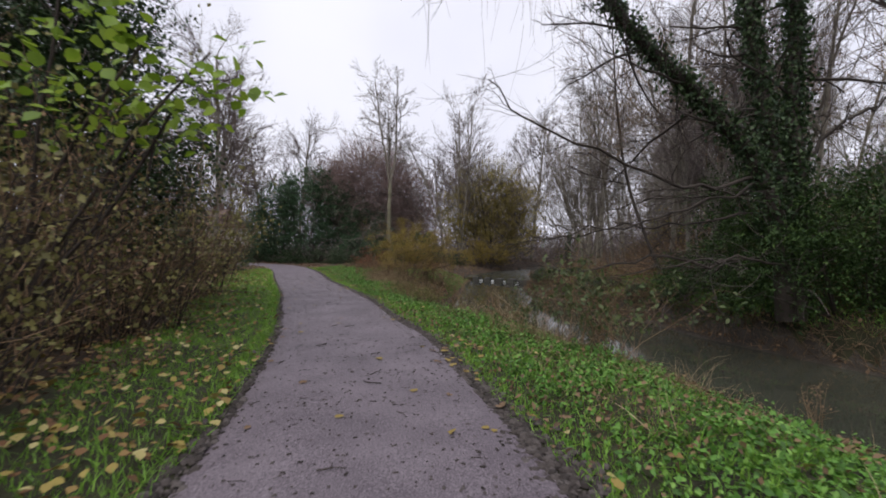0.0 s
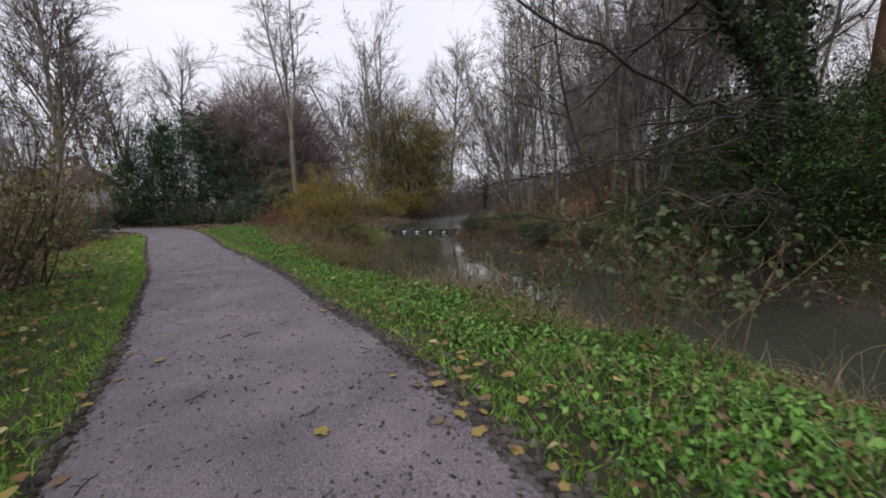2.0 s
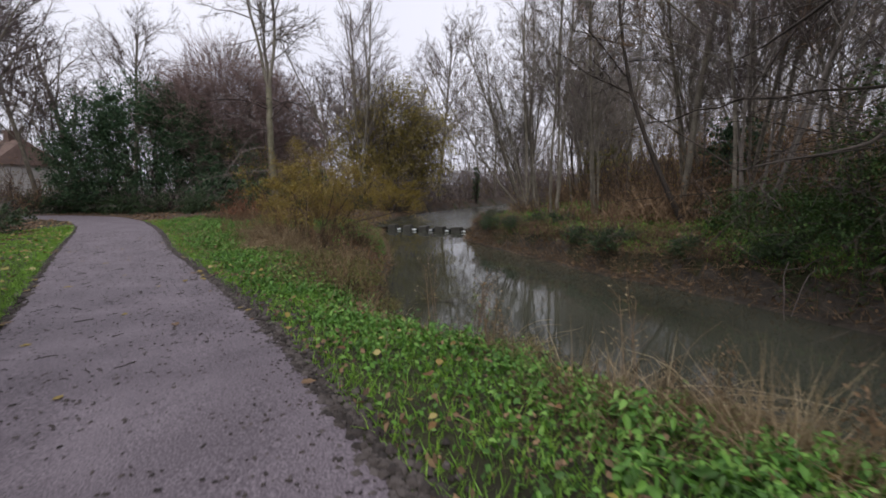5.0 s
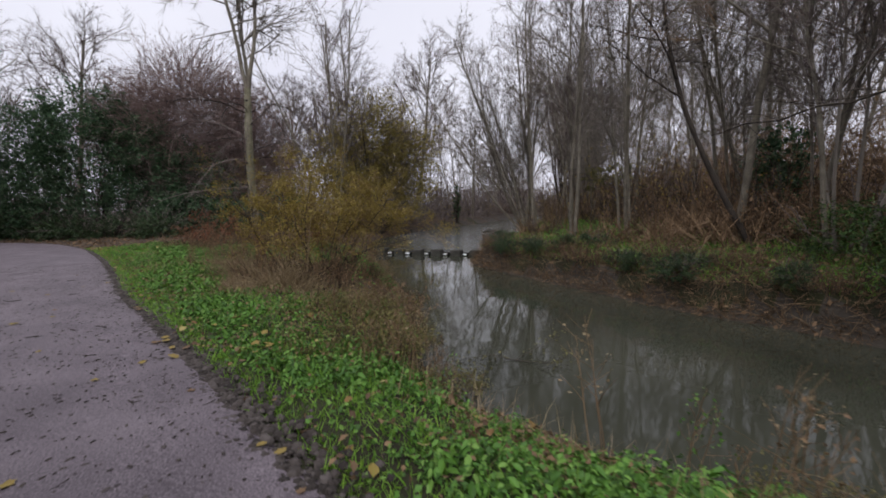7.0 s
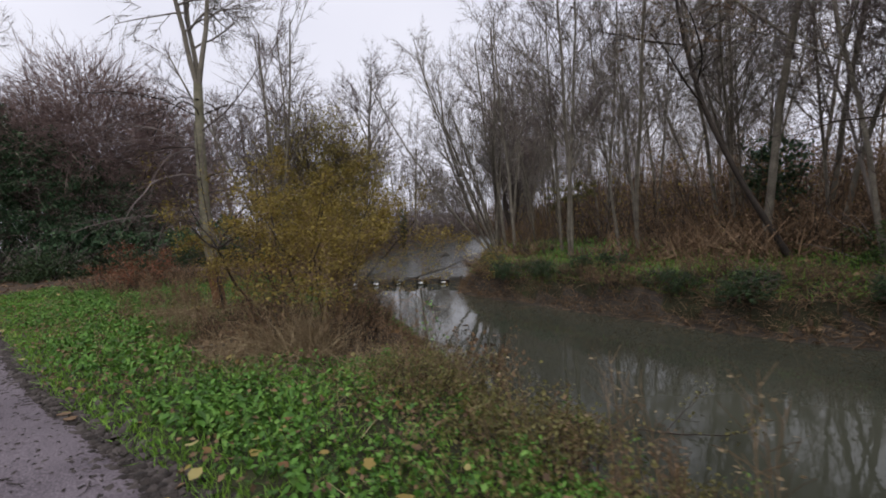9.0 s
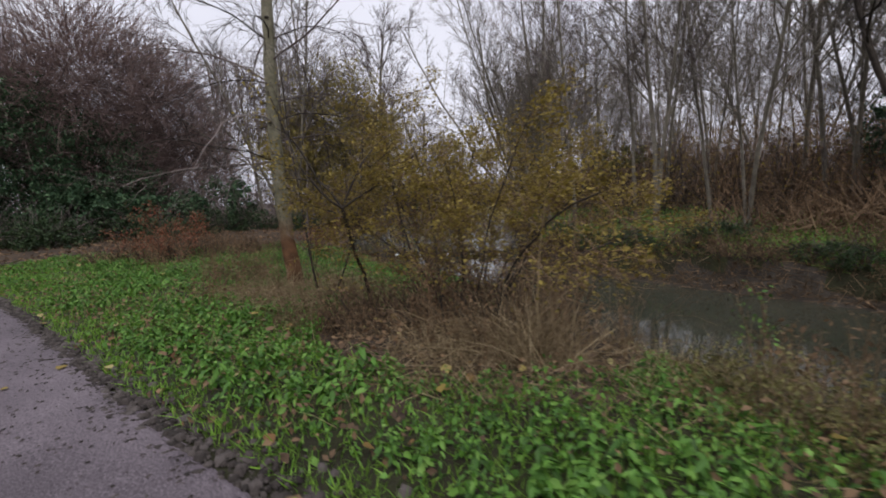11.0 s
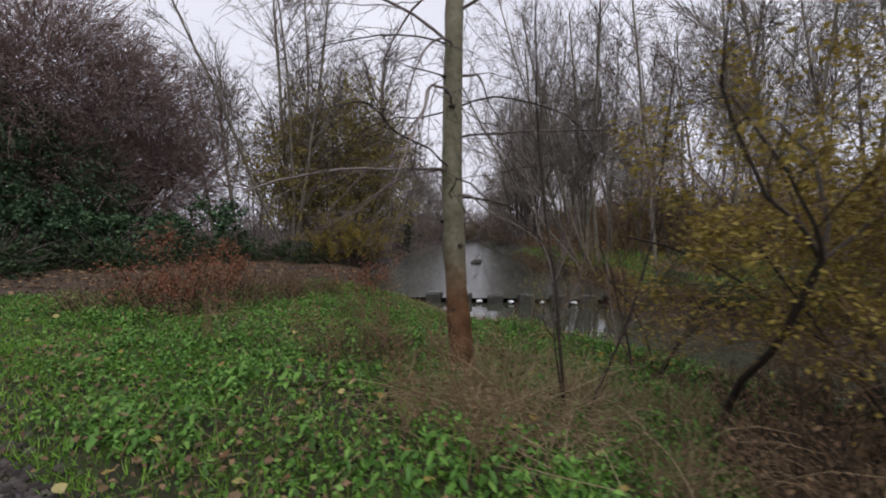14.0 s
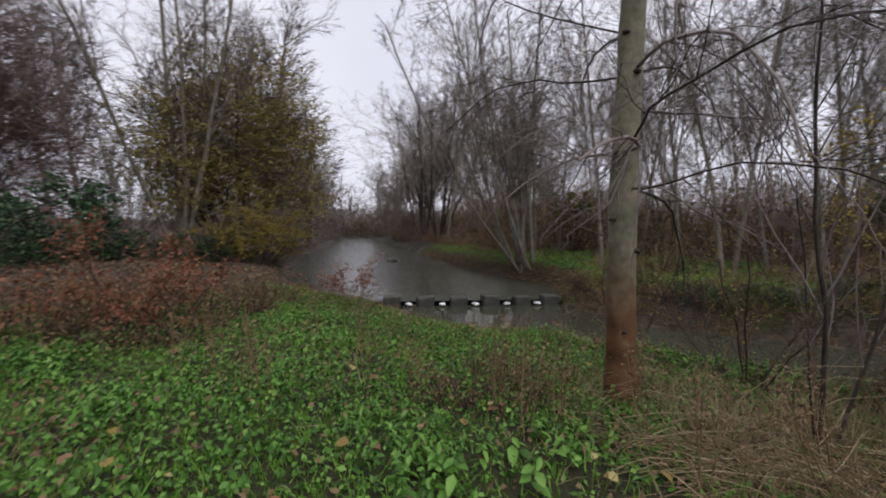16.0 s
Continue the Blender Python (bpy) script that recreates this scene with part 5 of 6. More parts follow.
def upstream_brush():
    """Brown brush along both banks of the upper reach."""
    rng = np.random.RandomState(157)
    n = 26000
    y = rng.uniform(50, 104, n)
    left = rng.uniform(0, 1, n) < 0.6
    x = np.where(left, np.interp(y, B_L[:, 1], B_L[:, 0]) - 1.0 - 11 * rng.uniform(0, 1, n), np.interp(y, B_R[:, 1], B_R[:, 0]) + 1.0 + 9 * rng.uniform(0, 1, n))
    keep = ~(left & (y < 52) & (x < -1))
    x, y = x[keep], y[keep]
    a = np.column_stack([x, y, on_grid(GH, x, y) + rng.uniform(0, 1, len(x)) ** 1.4 * np.interp(y, [36, 50, 100], [0.5, 3.0, 5.0])])
    e = a + unit(rng.normal(size=a.shape) + np.array([0, 0, 0.6])) * rng.uniform(0.5, 1.6, (len(x), 1))
    v, t = slivers([(p, q, 0.02) for p, q in zip(a, e)])
    tagged(mesh_object("bank_brush", v, t, M_TWIG), "brown brush along the upstream banks", "undergrowth", kind="stuff")


upstream_brush()

# ---- ground cover ----
def scatter(n, x0, x1, y0, y1, rng):
    return rng.uniform(x0, x1, n), rng.uniform(y0, y1, n)


def settle(x, y, keep, lift=0.0):
    h, dl, dr, dp = (on_grid(a, x, y) for a in (GH, gdl, gdr, gdp))
    wet, far, paved = on_grid(gwet, x, y) > 0.5, on_grid(gfar, x, y) > 0.5, inside(x, y, PAVED)
    west = x < np.interp(y, P_L[:, 1], P_L[:, 0])
    m = keep(dl, dr, wet, paved, far, dp, west, x, y)
    return np.column_stack([x[m], y[m], h[m] + lift])


rng = np.random.RandomState(161)
patch = lambda x, y, f, s: 0.5 + 0.35 * lumps(x, y, f, s)


def in_brake(x, y):
    return np.hypot(x + 1.7, y - 20.2) < 2.0


# short grass beside the path, both sides
x, y = scatter(290000, -13, 5, -1, 34, rng)
at = settle(x, y, lambda dl, dr, wet, paved, far, dp, west, x, y: ~wet & ~paved & ~far & ~in_brake(x, y) & np.where(west, dp < 2.1 + 0.5 * lumps(x, y, 1, 4), (dl > 0.45) & (rng.uniform(0, 1, len(x)) < np.clip(1.3 - 0.4 * dp, 0.55, 1))))
tagged(blades("grass", at, 0.085, 0.009, M_GRASS, None, rng, 0.4), "short wet green grass along the path", "grass", kind="stuff")
# longer grass over the path's edges
x, y = scatter(200000, -12, 2, -1, 31, rng)
at = settle(x, y, lambda dl, dr, wet, paved, far, dp, west, x, y: ~paved & ~wet & (dp < 0.22))
tagged(blades("edge_grass", at, 0.12, 0.009, M_GRASS, None, rng, 0.55), "grass tufts hanging over the path edges", "grass", kind="stuff")
# broad-leaved herbs between the path and the river
x, y = scatter(430000, -9, 5, -1, 34, rng)
at = settle(x, y, lambda dl, dr, wet, paved, far, dp, west, x, y: ~wet & ~paved & ~far & ~west & (dl > 0.2) & ~in_brake(x, y) & (dp > 0.12) & (rng.uniform(0, 1, len(x)) < np.clip(patch(x, y, 1.1, 31) * np.clip(dp * 1.2, 0.15, 1), 0.08, 0.95)))
at[:, 2] += rng.uniform(0.015, 0.17, len(at)) * (0.6 + 0.5 * lumps(at[:, 0], at[:, 1], 2.3, 33)).clip(0.25, 1.4)
tagged(leaves("herbs", at, 0.052, M_HERB, None, rng, 0.75), "fresh green broad-leaved herbs on the river bank", "herbs", kind="stuff")


def herb_shape(seed):
    """A small nettle-like plant: pairs of pointed drooping leaves up a stem, a unit high."""
    r = np.random.RandomState(seed)
    vs, fs = [], []
    for k in range(10):
        a, z = k * 2.2 + r.uniform(-0.6, 0.6), 0.2 + 0.8 * k / 9 * r.uniform(0.7, 1.1)
        s = 0.5 * (1.15 - 0.6 * k / 9) * r.uniform(0.7, 1.25)
        m = rotations(np.array([a]), np.array([r.uniform(-0.1, 0.5)]), np.array([r.normal(0, 0.3)]))[0]
        v = np.array([(0, 0, 0), (0.35, 0.27, 0.05), (0.75, 0.2, 0.02), (1, 0, -0.12), (0.75, -0.2, 0.02), (0.35, -0.27, 0.05)]) * s
        fs += [tuple(i + len(vs) * 6 for i in f) for f in ((0, 1, 2, 3), (0, 3, 4, 5))]
        vs.append(v @ m.T + np.array([0.05 * math.cos(a), 0.05 * math.sin(a), z]))
    return np.concatenate(vs), np.array(fs)


x, y = scatter(52000, -9, 5, -1, 34, rng)
at = settle(x, y, lambda dl, dr, wet, paved, far, dp, west, x, y: ~wet & ~paved & ~far & ~west & (dl > 0.2) & (dp > 0.35) & ~in_brake(x, y) & (rng.uniform(0, 1, len(x)) < np.clip(0.6 + 0.7 * lumps(x, y, 1.4, 71), 0.05, 1)))
for k in range(3):
    own = at[k::3]
    shape, faces = herb_shape(75 + k)
    tall = np.interp(own[:, 1], [27, 31], [0.17, 0.12]) * rng.uniform(0.4, 1.65, len(own)) * (0.9 + 0.45 * lumps(own[:, 0], own[:, 1], 1.9, 73)).clip(0.4, 1.2)
    wide = tall * rng.uniform(0.42, 0.7, len(own))
    v, off = spread(shape, own, rotations(rng.uniform(0, 6.28, len(own)), rng.normal(0, 0.2, len(own)), rng.normal(0, 0.2, len(own))), np.stack([wide, wide, tall], -1))
    tagged(mesh_object("nettles", v, (faces[None] + off).reshape(-1, 4), M_HERB), "low green nettle-like plants between path and river", "herbs", kind="stuff")
# taller grass and thin stalks among the herbs
x, y = scatter(110000, -9, 5, -1, 34, rng)
at = settle(x, y, lambda dl, dr, wet, paved, far, dp, west, x, y: ~wet & ~paved & ~far & ~west & (dl > 0.2) & (dp > 0.5) & ~in_brake(x, y) & (rng.uniform(0, 1, len(x)) < np.clip(0.35 + 0.5 * lumps(x, y, 1.6, 37), 0.05, 0.9)))
tagged(blades("tall_grass", at, 0.17, 0.007, M_GRASS, None, rng, 0.6), "longer bent grass among the bank herbs", "grass", kind="stuff")
# dark and withered leaves among them
x, y = scatter(150000, -9, 5, -1, 34, rng)
at = settle(x, y, lambda dl, dr, wet, paved, far, dp, west, x, y: ~wet & ~paved & ~far & ~west & (rng.uniform(0, 1, len(x)) < np.clip(1.1 - 0.45 * dl, 0.24, 0.9) * np.clip(0.8 + 0.6 * lumps(x, y, 1.2, 91), 0.2, 1.4)), 0.03)
at[:, 2] += rng.uniform(0, 0.12, len(at))
tagged(leaves("withered_leaves", at, 0.06, M_BROWNLEAF, None, rng, 0.6), "withered brown leaves among the bank herbs", "leaves", kind="stuff")
# dry stalks lying among the herbs
x, y = scatter(60000, -7, 5, 0, 34, rng)
at = settle(x, y, lambda dl, dr, wet, paved, far, dp, west, x, y: ~wet & ~paved & ~far & ~west & (dp > 0.4) & (rng.uniform(0, 1, len(x)) < np.clip(0.12 + 0.35 * lumps(x, y, 1.2, 91), 0.02, 0.6)), 0.03)
tagged(blades("dry_stalks", at, 0.3, 0.006, M_STRAW, None, rng, 1.0), "dry straw-coloured stalks among the herbs", "grass", kind="stuff")
# dead straw along the water
x, y = scatter(60000, -4, 5.5, 0, 34, rng)
at = settle(x, y, lambda dl, dr, wet, paved, far, dp, west, x, y: ~wet & ~paved & ~far & ~west & (dp > 0.9) & (rng.uniform(0, 1, len(x)) < np.clip((1.5 - dl) * 0.55, 0.02, 0.6) * np.interp(y, [8, 12], [0.35, 1]) * np.clip(0.6 + 0.7 * lumps(x, y, 1.3, 41), 0.1, 1.4)))
tagged(blades("dead_grass", at, 0.34, 0.007, M_STRAW, None, rng, 0.6), "dead straw-coloured grass along the water", "grass", kind="stuff")
# matted straw round the main tree and the thorn bush
for cx0, cy0, rad, n in ((-3.4, 23.1, 0.8, 500), (-2.7, 19.0, 0.9, 700), (-2.0, 24.9, 0.8, 300), (0.7, 9.6, 0.8, 800), (-3.4, 21.7, 0.7, 600), (1.9, 7.6, 0.7, 500), (-1.2, 17.8, 0.9, 700)):
    a, o = rng.uniform(0, 6.283, n), rad * np.sqrt(rng.uniform(0, 1, n))
    x, y = cx0 + o * np.cos(a), cy0 + o * np.sin(a)
    at = settle(x, y, lambda dl, dr, wet, paved, far, dp, west, x, y: ~wet & ~paved & ~far & ~west, 0.02)
    tagged(blades("straw_mat", at, 0.42, 0.006, M_STRAW if n % 200 else M_RUST, None, rng, 0.95), "matted dead straw lying on the bank", "grass", kind="stuff")
# standing tussocks of dead straw
for cx0, cy0, rad, n, tall in ((1.2, 8.9, 0.5, 240, 0.6), (1.5, 7.4, 0.5, 140, 0.4), (0.8, 9.9, 0.5, 160, 0.5), (-2.5, 23.2, 0.45, 420, 0.6), (-2.2, 18.7, 0.4, 380, 0.7), (-3.4, 23.9, 0.4, 240, 0.5), (-1.9, 22.6, 0.6, 360, 0.5)):
    a, o = rng.uniform(0, 6.283, n), rad * rng.uniform(0, 1, n)
    x, y = cx0 + o * np.cos(a), cy0 + o * np.sin(a)
    at = settle(x, y, lambda dl, dr, wet, paved, far, dp, west, x, y: ~wet & ~paved & ~far & ~west, -0.01)
    tagged(blades("straw_tussock", at, tall, 0.008, M_STRAW, None, rng, 0.5), "tussock of dead pale straw on the bank", "grass", kind="stuff")
# litter in the thicket and round the thorn bush
x, y = scatter(45000, -16, 0, -1, 36, rng)
at = settle(x, y, lambda dl, dr, wet, paved, far, dp, west, x, y: ~wet & ~paved & (west & (dp > 1.2) & (dp < 6) | in_brake(x, y)), 0.015)
tagged(leaves("leaf_litter", at, 0.07, M_BROWNLEAF, None, rng, 0.35, LOBE_V, LOBE_F), "brown leaf litter under the thicket", "leaves", kind="stuff")
# yellow fallen leaves on both verges
x, y = scatter(34000, -14, 5, -1, 34, rng)
at = settle(x, y, lambda dl, dr, wet, paved, far, dp, west, x, y: ~wet & ~paved & ~far & np.where(west, (dp < 4) & (rng.uniform(0, 1, len(x)) < np.interp(y, [3, 7, 12], [0.95, 0.4, 0.2])), (dl > 0.3) & (rng.uniform(0, 1, len(x)) < 0.07)), 0.07)
at[:, 2] += rng.uniform(0, 0.05, len(at))
tagged(leaves("fallen_leaves", at, 0.085, M_FALLEN, None, rng, 0.3, LOBE_V, LOBE_F), "yellow and orange fallen leaves in the grass", "leaves", kind="stuff")
# far bank: russet growth, green patches, straw
x, y = scatter(220000, 4, 22, 8, 50, rng)
at = settle(x, y, lambda dl, dr, wet, paved, far, dp, west, x, y: far & ~wet & (dr < 7.5) & (dr > 0.15) & (rng.uniform(0, 1, len(x)) < np.clip(1.2 - 0.14 * dr, 0.1, 0.9)))
lot = rng.uniform(0, 1, len(at)) + 0.25 * lumps(at[:, 0], at[:, 1], 0.8, 51) + 0.06 + 0.45 * (np.hypot(at[:, 0] - 13, at[:, 1] - 28) < 5.5)
away = on_grid(gdr, at[:, 0], at[:, 1])
tagged(blades("bank_bracken", at[(lot < 0.25) | (away < 0.75)], 0.36, 0.016, M_RUST, None, rng, 0.8), "russet dead bracken and roots on the far bank", "undergrowth", kind="stuff")
tagged(leaves("bank_herbs", at[(lot > 0.6) & (away > 0.9)] + (0, 0, 0.06), 0.065, M_HERB, None, rng, 0.5, LOBE_V, LOBE_F), "green herbs on the far bank", "herbs", kind="stuff")
mid = at[(lot >= 0.25) & (lot <= 0.75) & (away > 0.6)]
tagged(blades("bank_grass", mid, 0.28, 0.011, M_GRASS, None, rng, 0.6), "rough grass on the far bank", "grass", kind="stuff")
x, y = scatter(32000, 4, 20, 8, 46, rng)
at = settle(x, y, lambda dl, dr, wet, paved, far, dp, west, x, y: far & ~wet & (dr < 3.2) & (dr > 0.05) & (rng.uniform(0, 1, len(x)) < np.clip(0.75 + 0.6 * lumps(x, y, 1.1, 57), 0.05, 1)))
at[:, 2] += rng.uniform(0, 0.22, len(at))
tagged(leaves("bank_litter", at, 0.1, M_BROWNLEAF, None, rng, 0.8), "withered brown leaves and stems along the far bank", "leaves", kind="stuff")
# litter on the wood's floor and beyond the bend
x, y = scatter(60000, -22, 45, 12, 62, rng)
at = settle(x, y, lambda dl, dr, wet, paved, far, dp, west, x, y: ~wet & ~paved & (far & (dr > 1.8) | ~far & (y > 32)), 0.03)
tagged(leaves("wood_litter", at, 0.16, M_BROWNLEAF, None, rng, 0.4), "brown leaf litter on the woodland floor", "leaves", kind="stuff")


# ---- tall weeds on the bank ----
def weed(seed, tall, leafy, mat):
    rng = np.random.RandomState(seed)
    ob, out = holder("tall_weed", "tall thin weed going to seed at the water's edge", "weed", "tall weeds on the bank"), []
    for _ in range(3):
        grow(rng, rng.normal(0, 0.05, 3) * (1, 1, 0), (rng.normal(0, 0.15), rng.normal(0, 0.15), 1), tall * rng.uniform(0.7, 1.1), 0.006, [(7, 0.3, 0.7, 0.06, 0.02, 7, 4), (3, 0.5, 0.6, 0.12, 0, 3, 3)], 0, out, 0.4)
    v, q = frame_mesh(out, lambda lv: True)
    mesh_object("stem", v, q, M_TWIG_RED, ob)
    at = tips(out, 1, 1, rng, 0.03)
    leaves("foliage", at[rng.permutation(len(at))[:leafy]], 0.036, mat, ob, rng, 0.7)
    return ob


kinds = [weed(171, 1.0, 60, M_HERB), weed(172, 0.9, 45, M_BROWNLEAF), weed(173, 1.2, 30, M_STRAW)]
first = [True] * 3
for i in range(36):
    f = rng.uniform(0.1, 0.62)
    p = edge_at(B_L, np.array([f]))[0] + np.array([-rng.uniform(0.25, 1.1), rng.uniform(-0.3, 0.3)])
    if not 2.0 < p[1] < 33:
        continue
    k = rng.randint(3)
    if first[k]:
        stand(kinds[k], p[0], p[1], 0, 1.0)
        first[k] = False
    else:
        again(kinds[k], p[0], p[1], rng.uniform(0, 6.28), rng.uniform(0.6, 1.1))


dry = weed(174, 0.85, 110, M_BROWNLEAF)
dry["label"] = "dead brown weed with dry seed heads on the bank"
stand(dry, -3.9, 24.9)
for x0, x1, y0, y1, n in ((-4.8, -3.4, 21.8, 26.5, 22), (0.9, 2.2, 7.6, 10.2, 6), (-2.9, -0.8, 18.4, 20.2, 14), (-5.8, -2.4, 26.5, 31.8, 26), (-2.0, 0.0, 14.0, 17.6, 8)):
    for _ in range(n):
        again(dry, rng.uniform(x0, x1), rng.uniform(y0, y1), rng.uniform(0, 6.28), rng.uniform(0.5, 1.0), rng.normal(0, 0.15))


def lying_straw(seed, wide, deep, count, label):
    """Long dead stalks fallen over one another in a low heap."""
    rng = np.random.RandomState(seed)
    ob = holder("straw_heap", label, "straw", "fallen straw heaps")
    stalks = []
    for _ in range(count):
        a = rng.normal(0.5, 0.75)
        c = np.array([rng.normal(0, wide * 0.45), rng.normal(0, deep * 0.45), 0])
        ln = rng.uniform(0.45, 1.3)
        d = np.array([math.cos(a), math.sin(a), rng.uniform(0.0, 0.55)]) * rng.choice((-1, 1)) * (1, 1, 0) + np.array([0, 0, rng.uniform(0.05, 0.6)])
        p, r = limb(rng, c - unit(d) * ln * 0.4 * (1, 1, 0), d, ln, rng.uniform(0.004, 0.0085), 0.003, 5, 0.1, -0.13)
        p[:, 2] = np.maximum(p[:, 2], 0.02)
        stalks.append((p, r, 3))
    v, q = tubes(stalks)
    tagged(mesh_object("straw", v, q, M_STRAW, ob), kind="stuff")
    return ob


heap = lying_straw(184, 0.8, 0.6, 210, "heap of fallen pale straw beside the tree")
stand(heap, -3.8, 23.0)
for x, y, a, k in ((-4.1, 23.7, 1.2, 0.8), (-3.2, 22.5, 2.3, 0.9), (-2.65, 19.4, 0.6, 0.75), (-2.3, 19.0, 2.0, 0.7), (1.3, 9.2, 1.5, 0.7), (1.0, 8.2, 0.4, 0.55)):
    again(heap, x, y, a, k)


def floating_sprig():
    rng = np.random.RandomState(185)
    ob, out = holder("floating_branch", "drowned leafy twig lying in the shallow water", "branch"), []
    for d in ((1, 0.3, 0.12), (0.6, -0.6, 0.15), (-0.7, 0.4, 0.1)):
        grow(rng, (0, 0, 0), d, 0.9, 0.008, [(6, 0.4, 0.7, 0.14, 0.0, 6, 4), (3, 0.5, 0.6, 0.15, 0, 2, 3)], 0, out)
    v, f = frame_mesh(out, lambda lv: True)
    mesh_object("stem", v, f, M_BARK_DARK, ob)
    at = tips(out, 0, 2, rng, 0.05)
    leaves("foliage", at[rng.permutation(len(at))[:130]], 0.05, M_OLIVE, ob, rng, 0.5)
    ob.location = (1.1, 15.9, -0.99)
    return ob


floating_sprig()


def straw_clump(seed, spreading, tall, count, mat, label):
    rng = np.random.RandomState(seed)
    ob = holder("grass_clump", label, "grass clump", "dead grass clumps")
    blades_out = []
    for _ in range(count):
        a = rng.uniform(0, 6.283)
        p, r = limb(rng, rng.normal(0, 0.2, 3) * (1.6, 0.8, 0.05), (math.cos(a) * spreading + 0.5, math.sin(a) * spreading, 1), tall * rng.uniform(0.4, 1.3), 0.0045, 0.002, 5, 0.14, rng.uniform(-0.5, -0.12))
        p[1:, 2] = np.maximum(p[1:, 2], 0.03)
        blades_out.append((p, r, 3))
    v, q = tubes(blades_out)
    tagged(mesh_object("straw", v, q, mat, ob), kind="stuff")
    return ob


c1 = straw_clump(181, 0.55, 1.0, 80, M_STRAW, "collapsed clump of dead straw grass")
c2 = straw_clump(182, 0.65, 1.0, 90, M_RUST, "collapsed clump of rusty dead stems")
stand(c1, -3.3, 23.7)
stand(c2, -2.6, 19.1)
for c, x, y, s in ((c1, -2.4, 18.9, 0.95), (c1, -3.6, 21.8, 0.8), (c2, -3.3, 21.0, 1.0), (c1, -4.0, 23.2, 0.6), (c1, -2.3, 24.4, 0.9), (c2, -2.0, 25.0, 0.8), (c1, 1.0, 9.4, 0.7), (c1, 0.4, 11.0, 0.6), (c1, -1.5, 17.2, 0.6), (c2, 2.0, 8.0, 0.6), (c1, 3.2, 5.4, 0.6), (c2, -0.5, 19.0, 0.9), (c1, -3.7, 24.9, 0.7)):
    again(c, x, y, rng.uniform(0, 6.28), s)

# ---- leaves and twigs lying on the path ----
def lone_leaf(seed, mat):
    r = np.random.RandomState(seed)
    a = np.linspace(0, 2 * np.pi, 15)[:-1]
    rad = 0.045 * (1 + 0.22 * np.cos(5 * a) + r.normal(0, 0.06, 14))
    v = np.column_stack([rad * np.cos(a), rad * np.sin(a) * 0.8, 0.004 + 0.007 * np.abs(np.sin(2 * a + 1))])
    v = np.concatenate([v, [(0, 0, 0.002)]])
    f = np.column_stack([np.arange(14), (np.arange(14) + 1) % 14, np.full(14, 14)])
    return tagged(mesh_object("fallen_leaf", v, f, mat), "pale yellow leaf fallen beside the wet path", "leaf", "leaves fallen along the path")


def lone_twig(seed):
    r = np.random.RandomState(seed)
    p, rad = limb(r, (0, 0, 0.006), (1, 0, 0), 0.16, 0.005, 0.0025, 5, 0.25, 0)
    p[:, 2] = 0.006
    q, rad2 = limb(r, p[2], (0.7, 0.7, 0), 0.06, 0.003, 0.002, 3, 0.2, 0)
    q[:, 2] = 0.006
    v, f = tubes([(p, rad, 4), (q, rad2, 4)])
    return tagged(mesh_object("twig", v, f, M_BARK_DARK), "short dark twig lying on the path", "twig", "twigs on the path")


litter = [lone_leaf(191, M_FALLEN), lone_leaf(192, M_FALLEN), lone_leaf(193, M_BROWNLEAF)]
sticks = [lone_twig(194), lone_twig(195)]


def on_path(y, f):
    a, b = np.interp(y, P_L[:, 1], P_L[:, 0]), np.interp(y, P_R[:, 1], P_R[:, 0])
    return a + (b - a) * f, 0.028 * (1 - (2 * f - 1) ** 2) + 0.004


for i in range(150):
    y = rng.uniform(1.5, 22)
    leafy = i < 60
    f = np.clip(rng.beta(0.6, 0.5), 0.02, 0.98) if leafy else rng.uniform(0.05, 0.97)
    x, z = on_path(y, f)
    src = litter[i % 3] if leafy else sticks[i % 2]
    m = pose(x, y, z, 0, 0, rng.uniform(0, 360)) @ Matrix.Scale(rng.uniform(0.6, 1.3), 4)
    if (leafy and i < 3) or i in (60, 61):
        src.matrix_basis = m
    else:
        copy_thing(src, Matrix.Identity(4)).matrix_basis = m

# pale and yellow leaves lying together on the verge
for cx0, cy0, spreading, count in ((0.3, 5.95, 0.38, 20), (-2.85, 15.2, 0.5, 18), (0.75, 3.6, 0.5, 10), (-4.7, 21.2, 0.5, 8), (-6.1, 23.9, 0.4, 6)):
    for i in range(count):
        x, y = cx0 + rng.normal(0, spreading), cy0 + rng.normal(0, spreading * 1.3)
        side = inside(np.array([x]), np.array([y]), PAVED)[0]
        z = 0.02 if side else float(height(x, y)[0]) + rng.uniform(0.1, 0.17)
        copy_thing(litter[rng.randint(3)], Matrix.Identity(4)).matrix_basis = pose(x, y, z, rng.normal(0, 9), rng.normal(0, 9), rng.uniform(0, 360)) @ Matrix.Scale(rng.uniform(0.7, 1.25), 4)

# crumbled asphalt and soil along the path's edges
n = 17000
f = rng.uniform(0.1, 0.75, n)
side = rng.uniform(0, 1, n) < 0.8
e = np.where(side[:, None], edge_at(P_R, f), edge_at(P_L, f)) + rng.normal(0, 1, (n, 2)) * np.where(side, 0.13, 0.07)[:, None] + np.where(side, -0.07, 0.0)[:, None]
box = np.array([(-.5, -.5, 0), (.5, -.5, 0), (.5, .5, 0), (-.5, .5, 0), (-.3, -.35, .6), (.35, -.3, .5), (.3, .3, .6), (-.35, .3, .55)])
bf = np.array([(0, 1, 5, 4), (1, 2, 6, 5), (2, 3, 7, 6), (3, 0, 4, 7), (4, 5, 6, 7)])
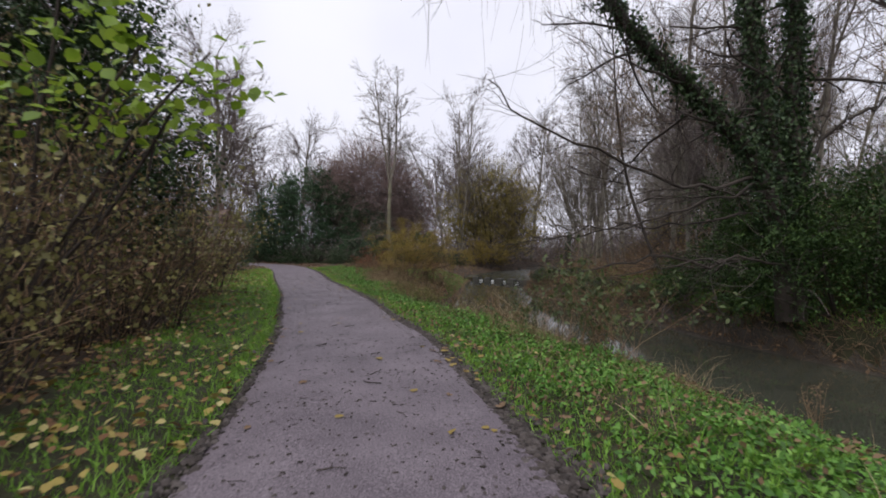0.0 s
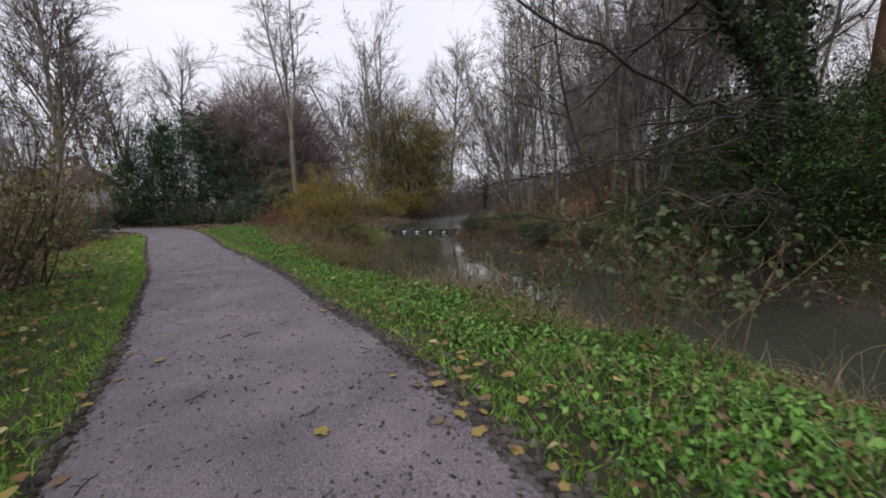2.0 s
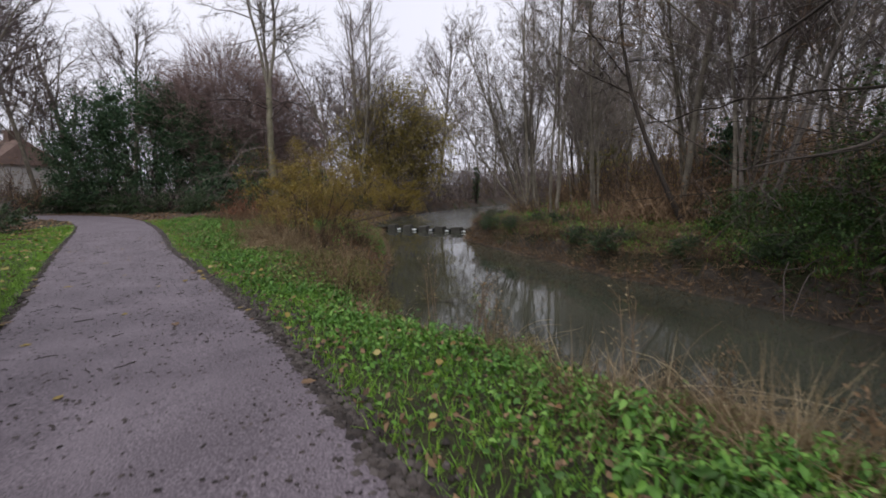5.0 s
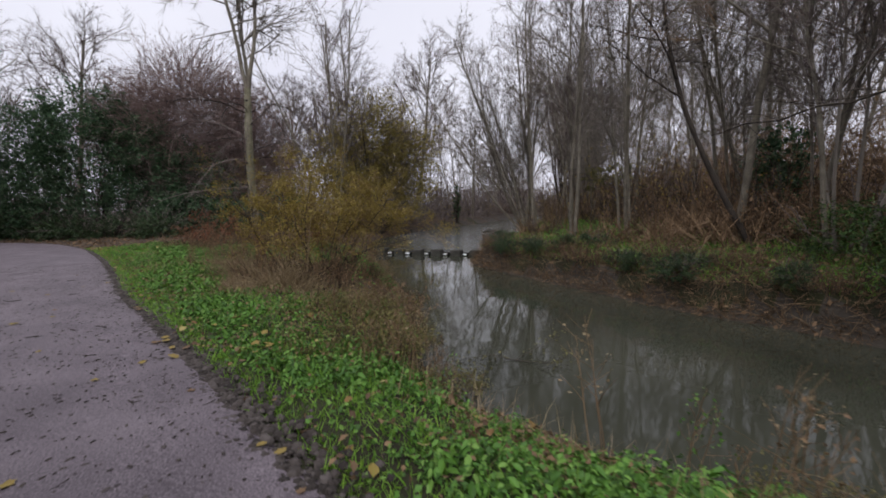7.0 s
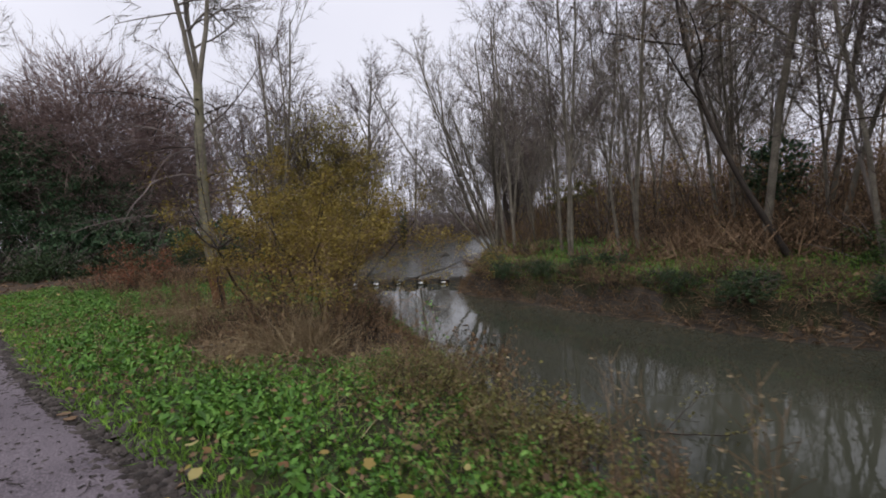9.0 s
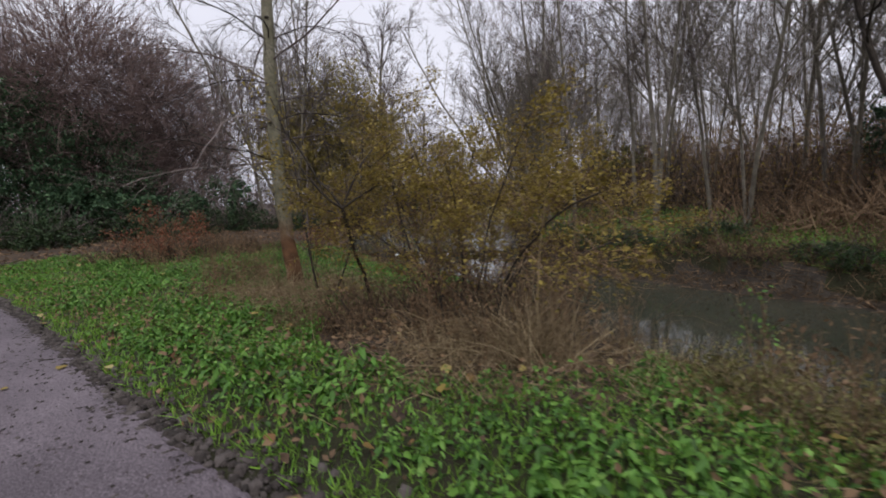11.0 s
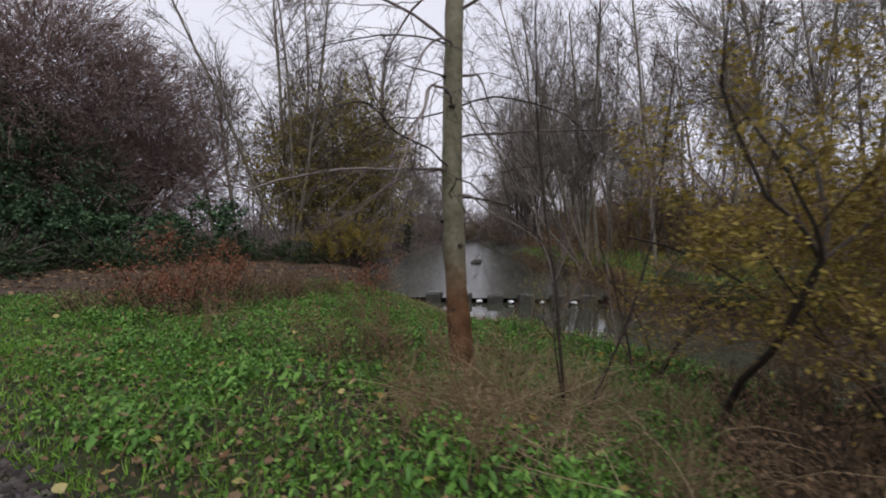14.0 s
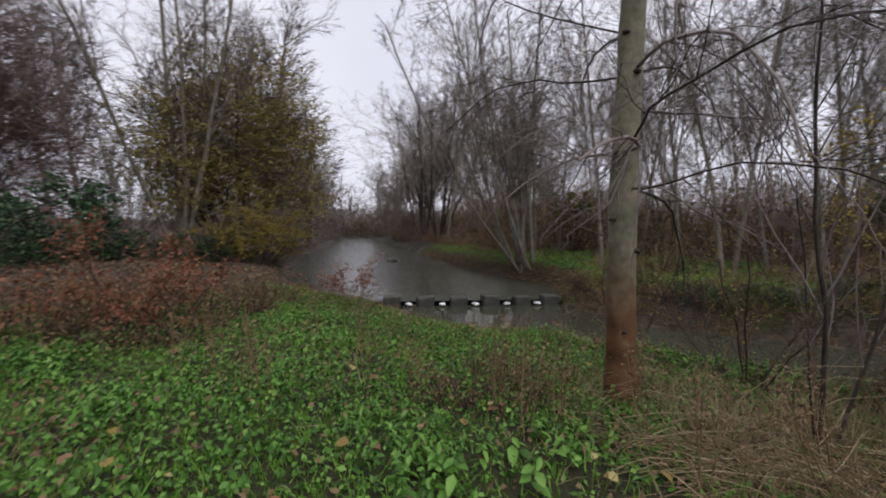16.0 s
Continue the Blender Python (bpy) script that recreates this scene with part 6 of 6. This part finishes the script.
at = np.column_stack([e, np.full(n, -0.018)])
size = 0.01 + 0.06 * rng.uniform(0, 1, (n, 1)) ** 2 * np.array([[1, 1, 0.7]])
v, off = spread(box, at, rotations(rng.uniform(0, 6.28, n), rng.normal(0, 0.2, n), rng.normal(0, 0.2, n)), size)
tagged(mesh_object("edge_crumbs", v, (bf[None] + off).reshape(-1, 4), M_CRUMB), "dark crumbled asphalt and soil along the path edge", "rubble", kind="stuff")


# ---- house far behind the trees ----
def house(x, y, turn):
    ob = holder("house", "pale rendered house with a brown tiled roof behind trees", "house")

    def block(name, verts, faces, mat, parent, label=""):
        bm = bmesh.new()
        vs = [bm.verts.new(v) for v in verts]
        for f in faces:
            bm.faces.new([vs[i] for i in f])
        return part(name, bm, mat, parent, label)

    def slab(x0, x1, y0, y1, z0, z1):
        v = [(a, b, c) for c in (z0, z1) for a, b in ((x0, y0), (x1, y0), (x1, y1), (x0, y1))]
        return v, [(3, 2, 1, 0), (4, 5, 6, 7), (0, 1, 5, 4), (1, 2, 6, 5), (2, 3, 7, 6), (3, 0, 4, 7)]
    block("wall", *slab(-6, 6, -4, 4, -1, 5.2), M_WALL, ob)
    block("roof", [(-6.4, -4.5, 5.2), (6.4, -4.5, 5.2), (6.4, 4.5, 5.2), (-6.4, 4.5, 5.2), (-5.5, 0, 8.4), (5.5, 0, 8.4)], [(0, 1, 5, 4), (2, 3, 4, 5), (1, 2, 5), (3, 0, 4), (3, 2, 1, 0)], M_ROOF, ob)
    chimney = block("chimney", *slab(3, 3.8, -0.4, 0.4, 7.5, 9.6), M_ROOF, ob)
    for wx in (-4, -1.4, 1.4, 4):
        for wz in (0.9, 3.4):
            w = block("window", *slab(wx - 0.7, wx + 0.7, -4.06, -3.98, wz, wz + 1.25), M_WALL, ob)
            block("pane", *slab(wx - 0.6, wx + 0.6, -4.1, -4.065, wz + 0.1, wz + 1.15), M_PANE, w)
    ob.matrix_basis = pose(x, y, float(height(x, y)[0]), 0, 0, turn)
    return ob


house(-42, 76, -25)

# small dark debris on the path
n = 7000
yy = rng.uniform(1, 26, n)
ff = rng.beta(0.75, 0.6, n).clip(0.02, 0.98)
a0, b0 = np.interp(yy, P_L[:, 1], P_L[:, 0]), np.interp(yy, P_R[:, 1], P_R[:, 0])
at = np.column_stack([a0 + (b0 - a0) * ff, yy, 0.028 * (1 - (2 * ff - 1) ** 2) + 0.003])
size = rng.uniform(0.006, 0.02, (n, 1)) * np.column_stack([rng.uniform(0.8, 2.4, n), np.ones(n), np.full(n, 0.5)])
v, off = spread(box, at, rotations(rng.uniform(0, 6.28, n), np.zeros(n), np.zeros(n)), size)
tagged(mesh_object("path_debris", v, (bf[None] + off).reshape(-1, 4), M_CRUMB), "small dark bits of leaf and grit on the path", "debris", kind="stuff")

# sticks and roots on the muddy far shore
n = 5000
f = rng.uniform(0.3, 0.72, n)
e = edge_at(B_R, f) + np.column_stack([rng.uniform(0.02, 1.2, n), rng.normal(0, 0.2, n)])
a = np.column_stack([e, on_grid(GH, e[:, 0], e[:, 1]) + 0.02])
a = a[a[:, 2] > WATER_LOW]
t = a + unit(rng.normal(size=a.shape) * np.array([1, 1, 0.35]) + np.array([-0.3, 0, 0.1])) * rng.uniform(0.1, 0.5, (len(a), 1))
v, tri = slivers([(p, q, 0.009) for p, q in zip(a, t)])
tagged(mesh_object("shore_sticks", v, tri, M_TWIG_RED), "dead sticks and roots on the muddy far shore", "sticks", kind="stuff")
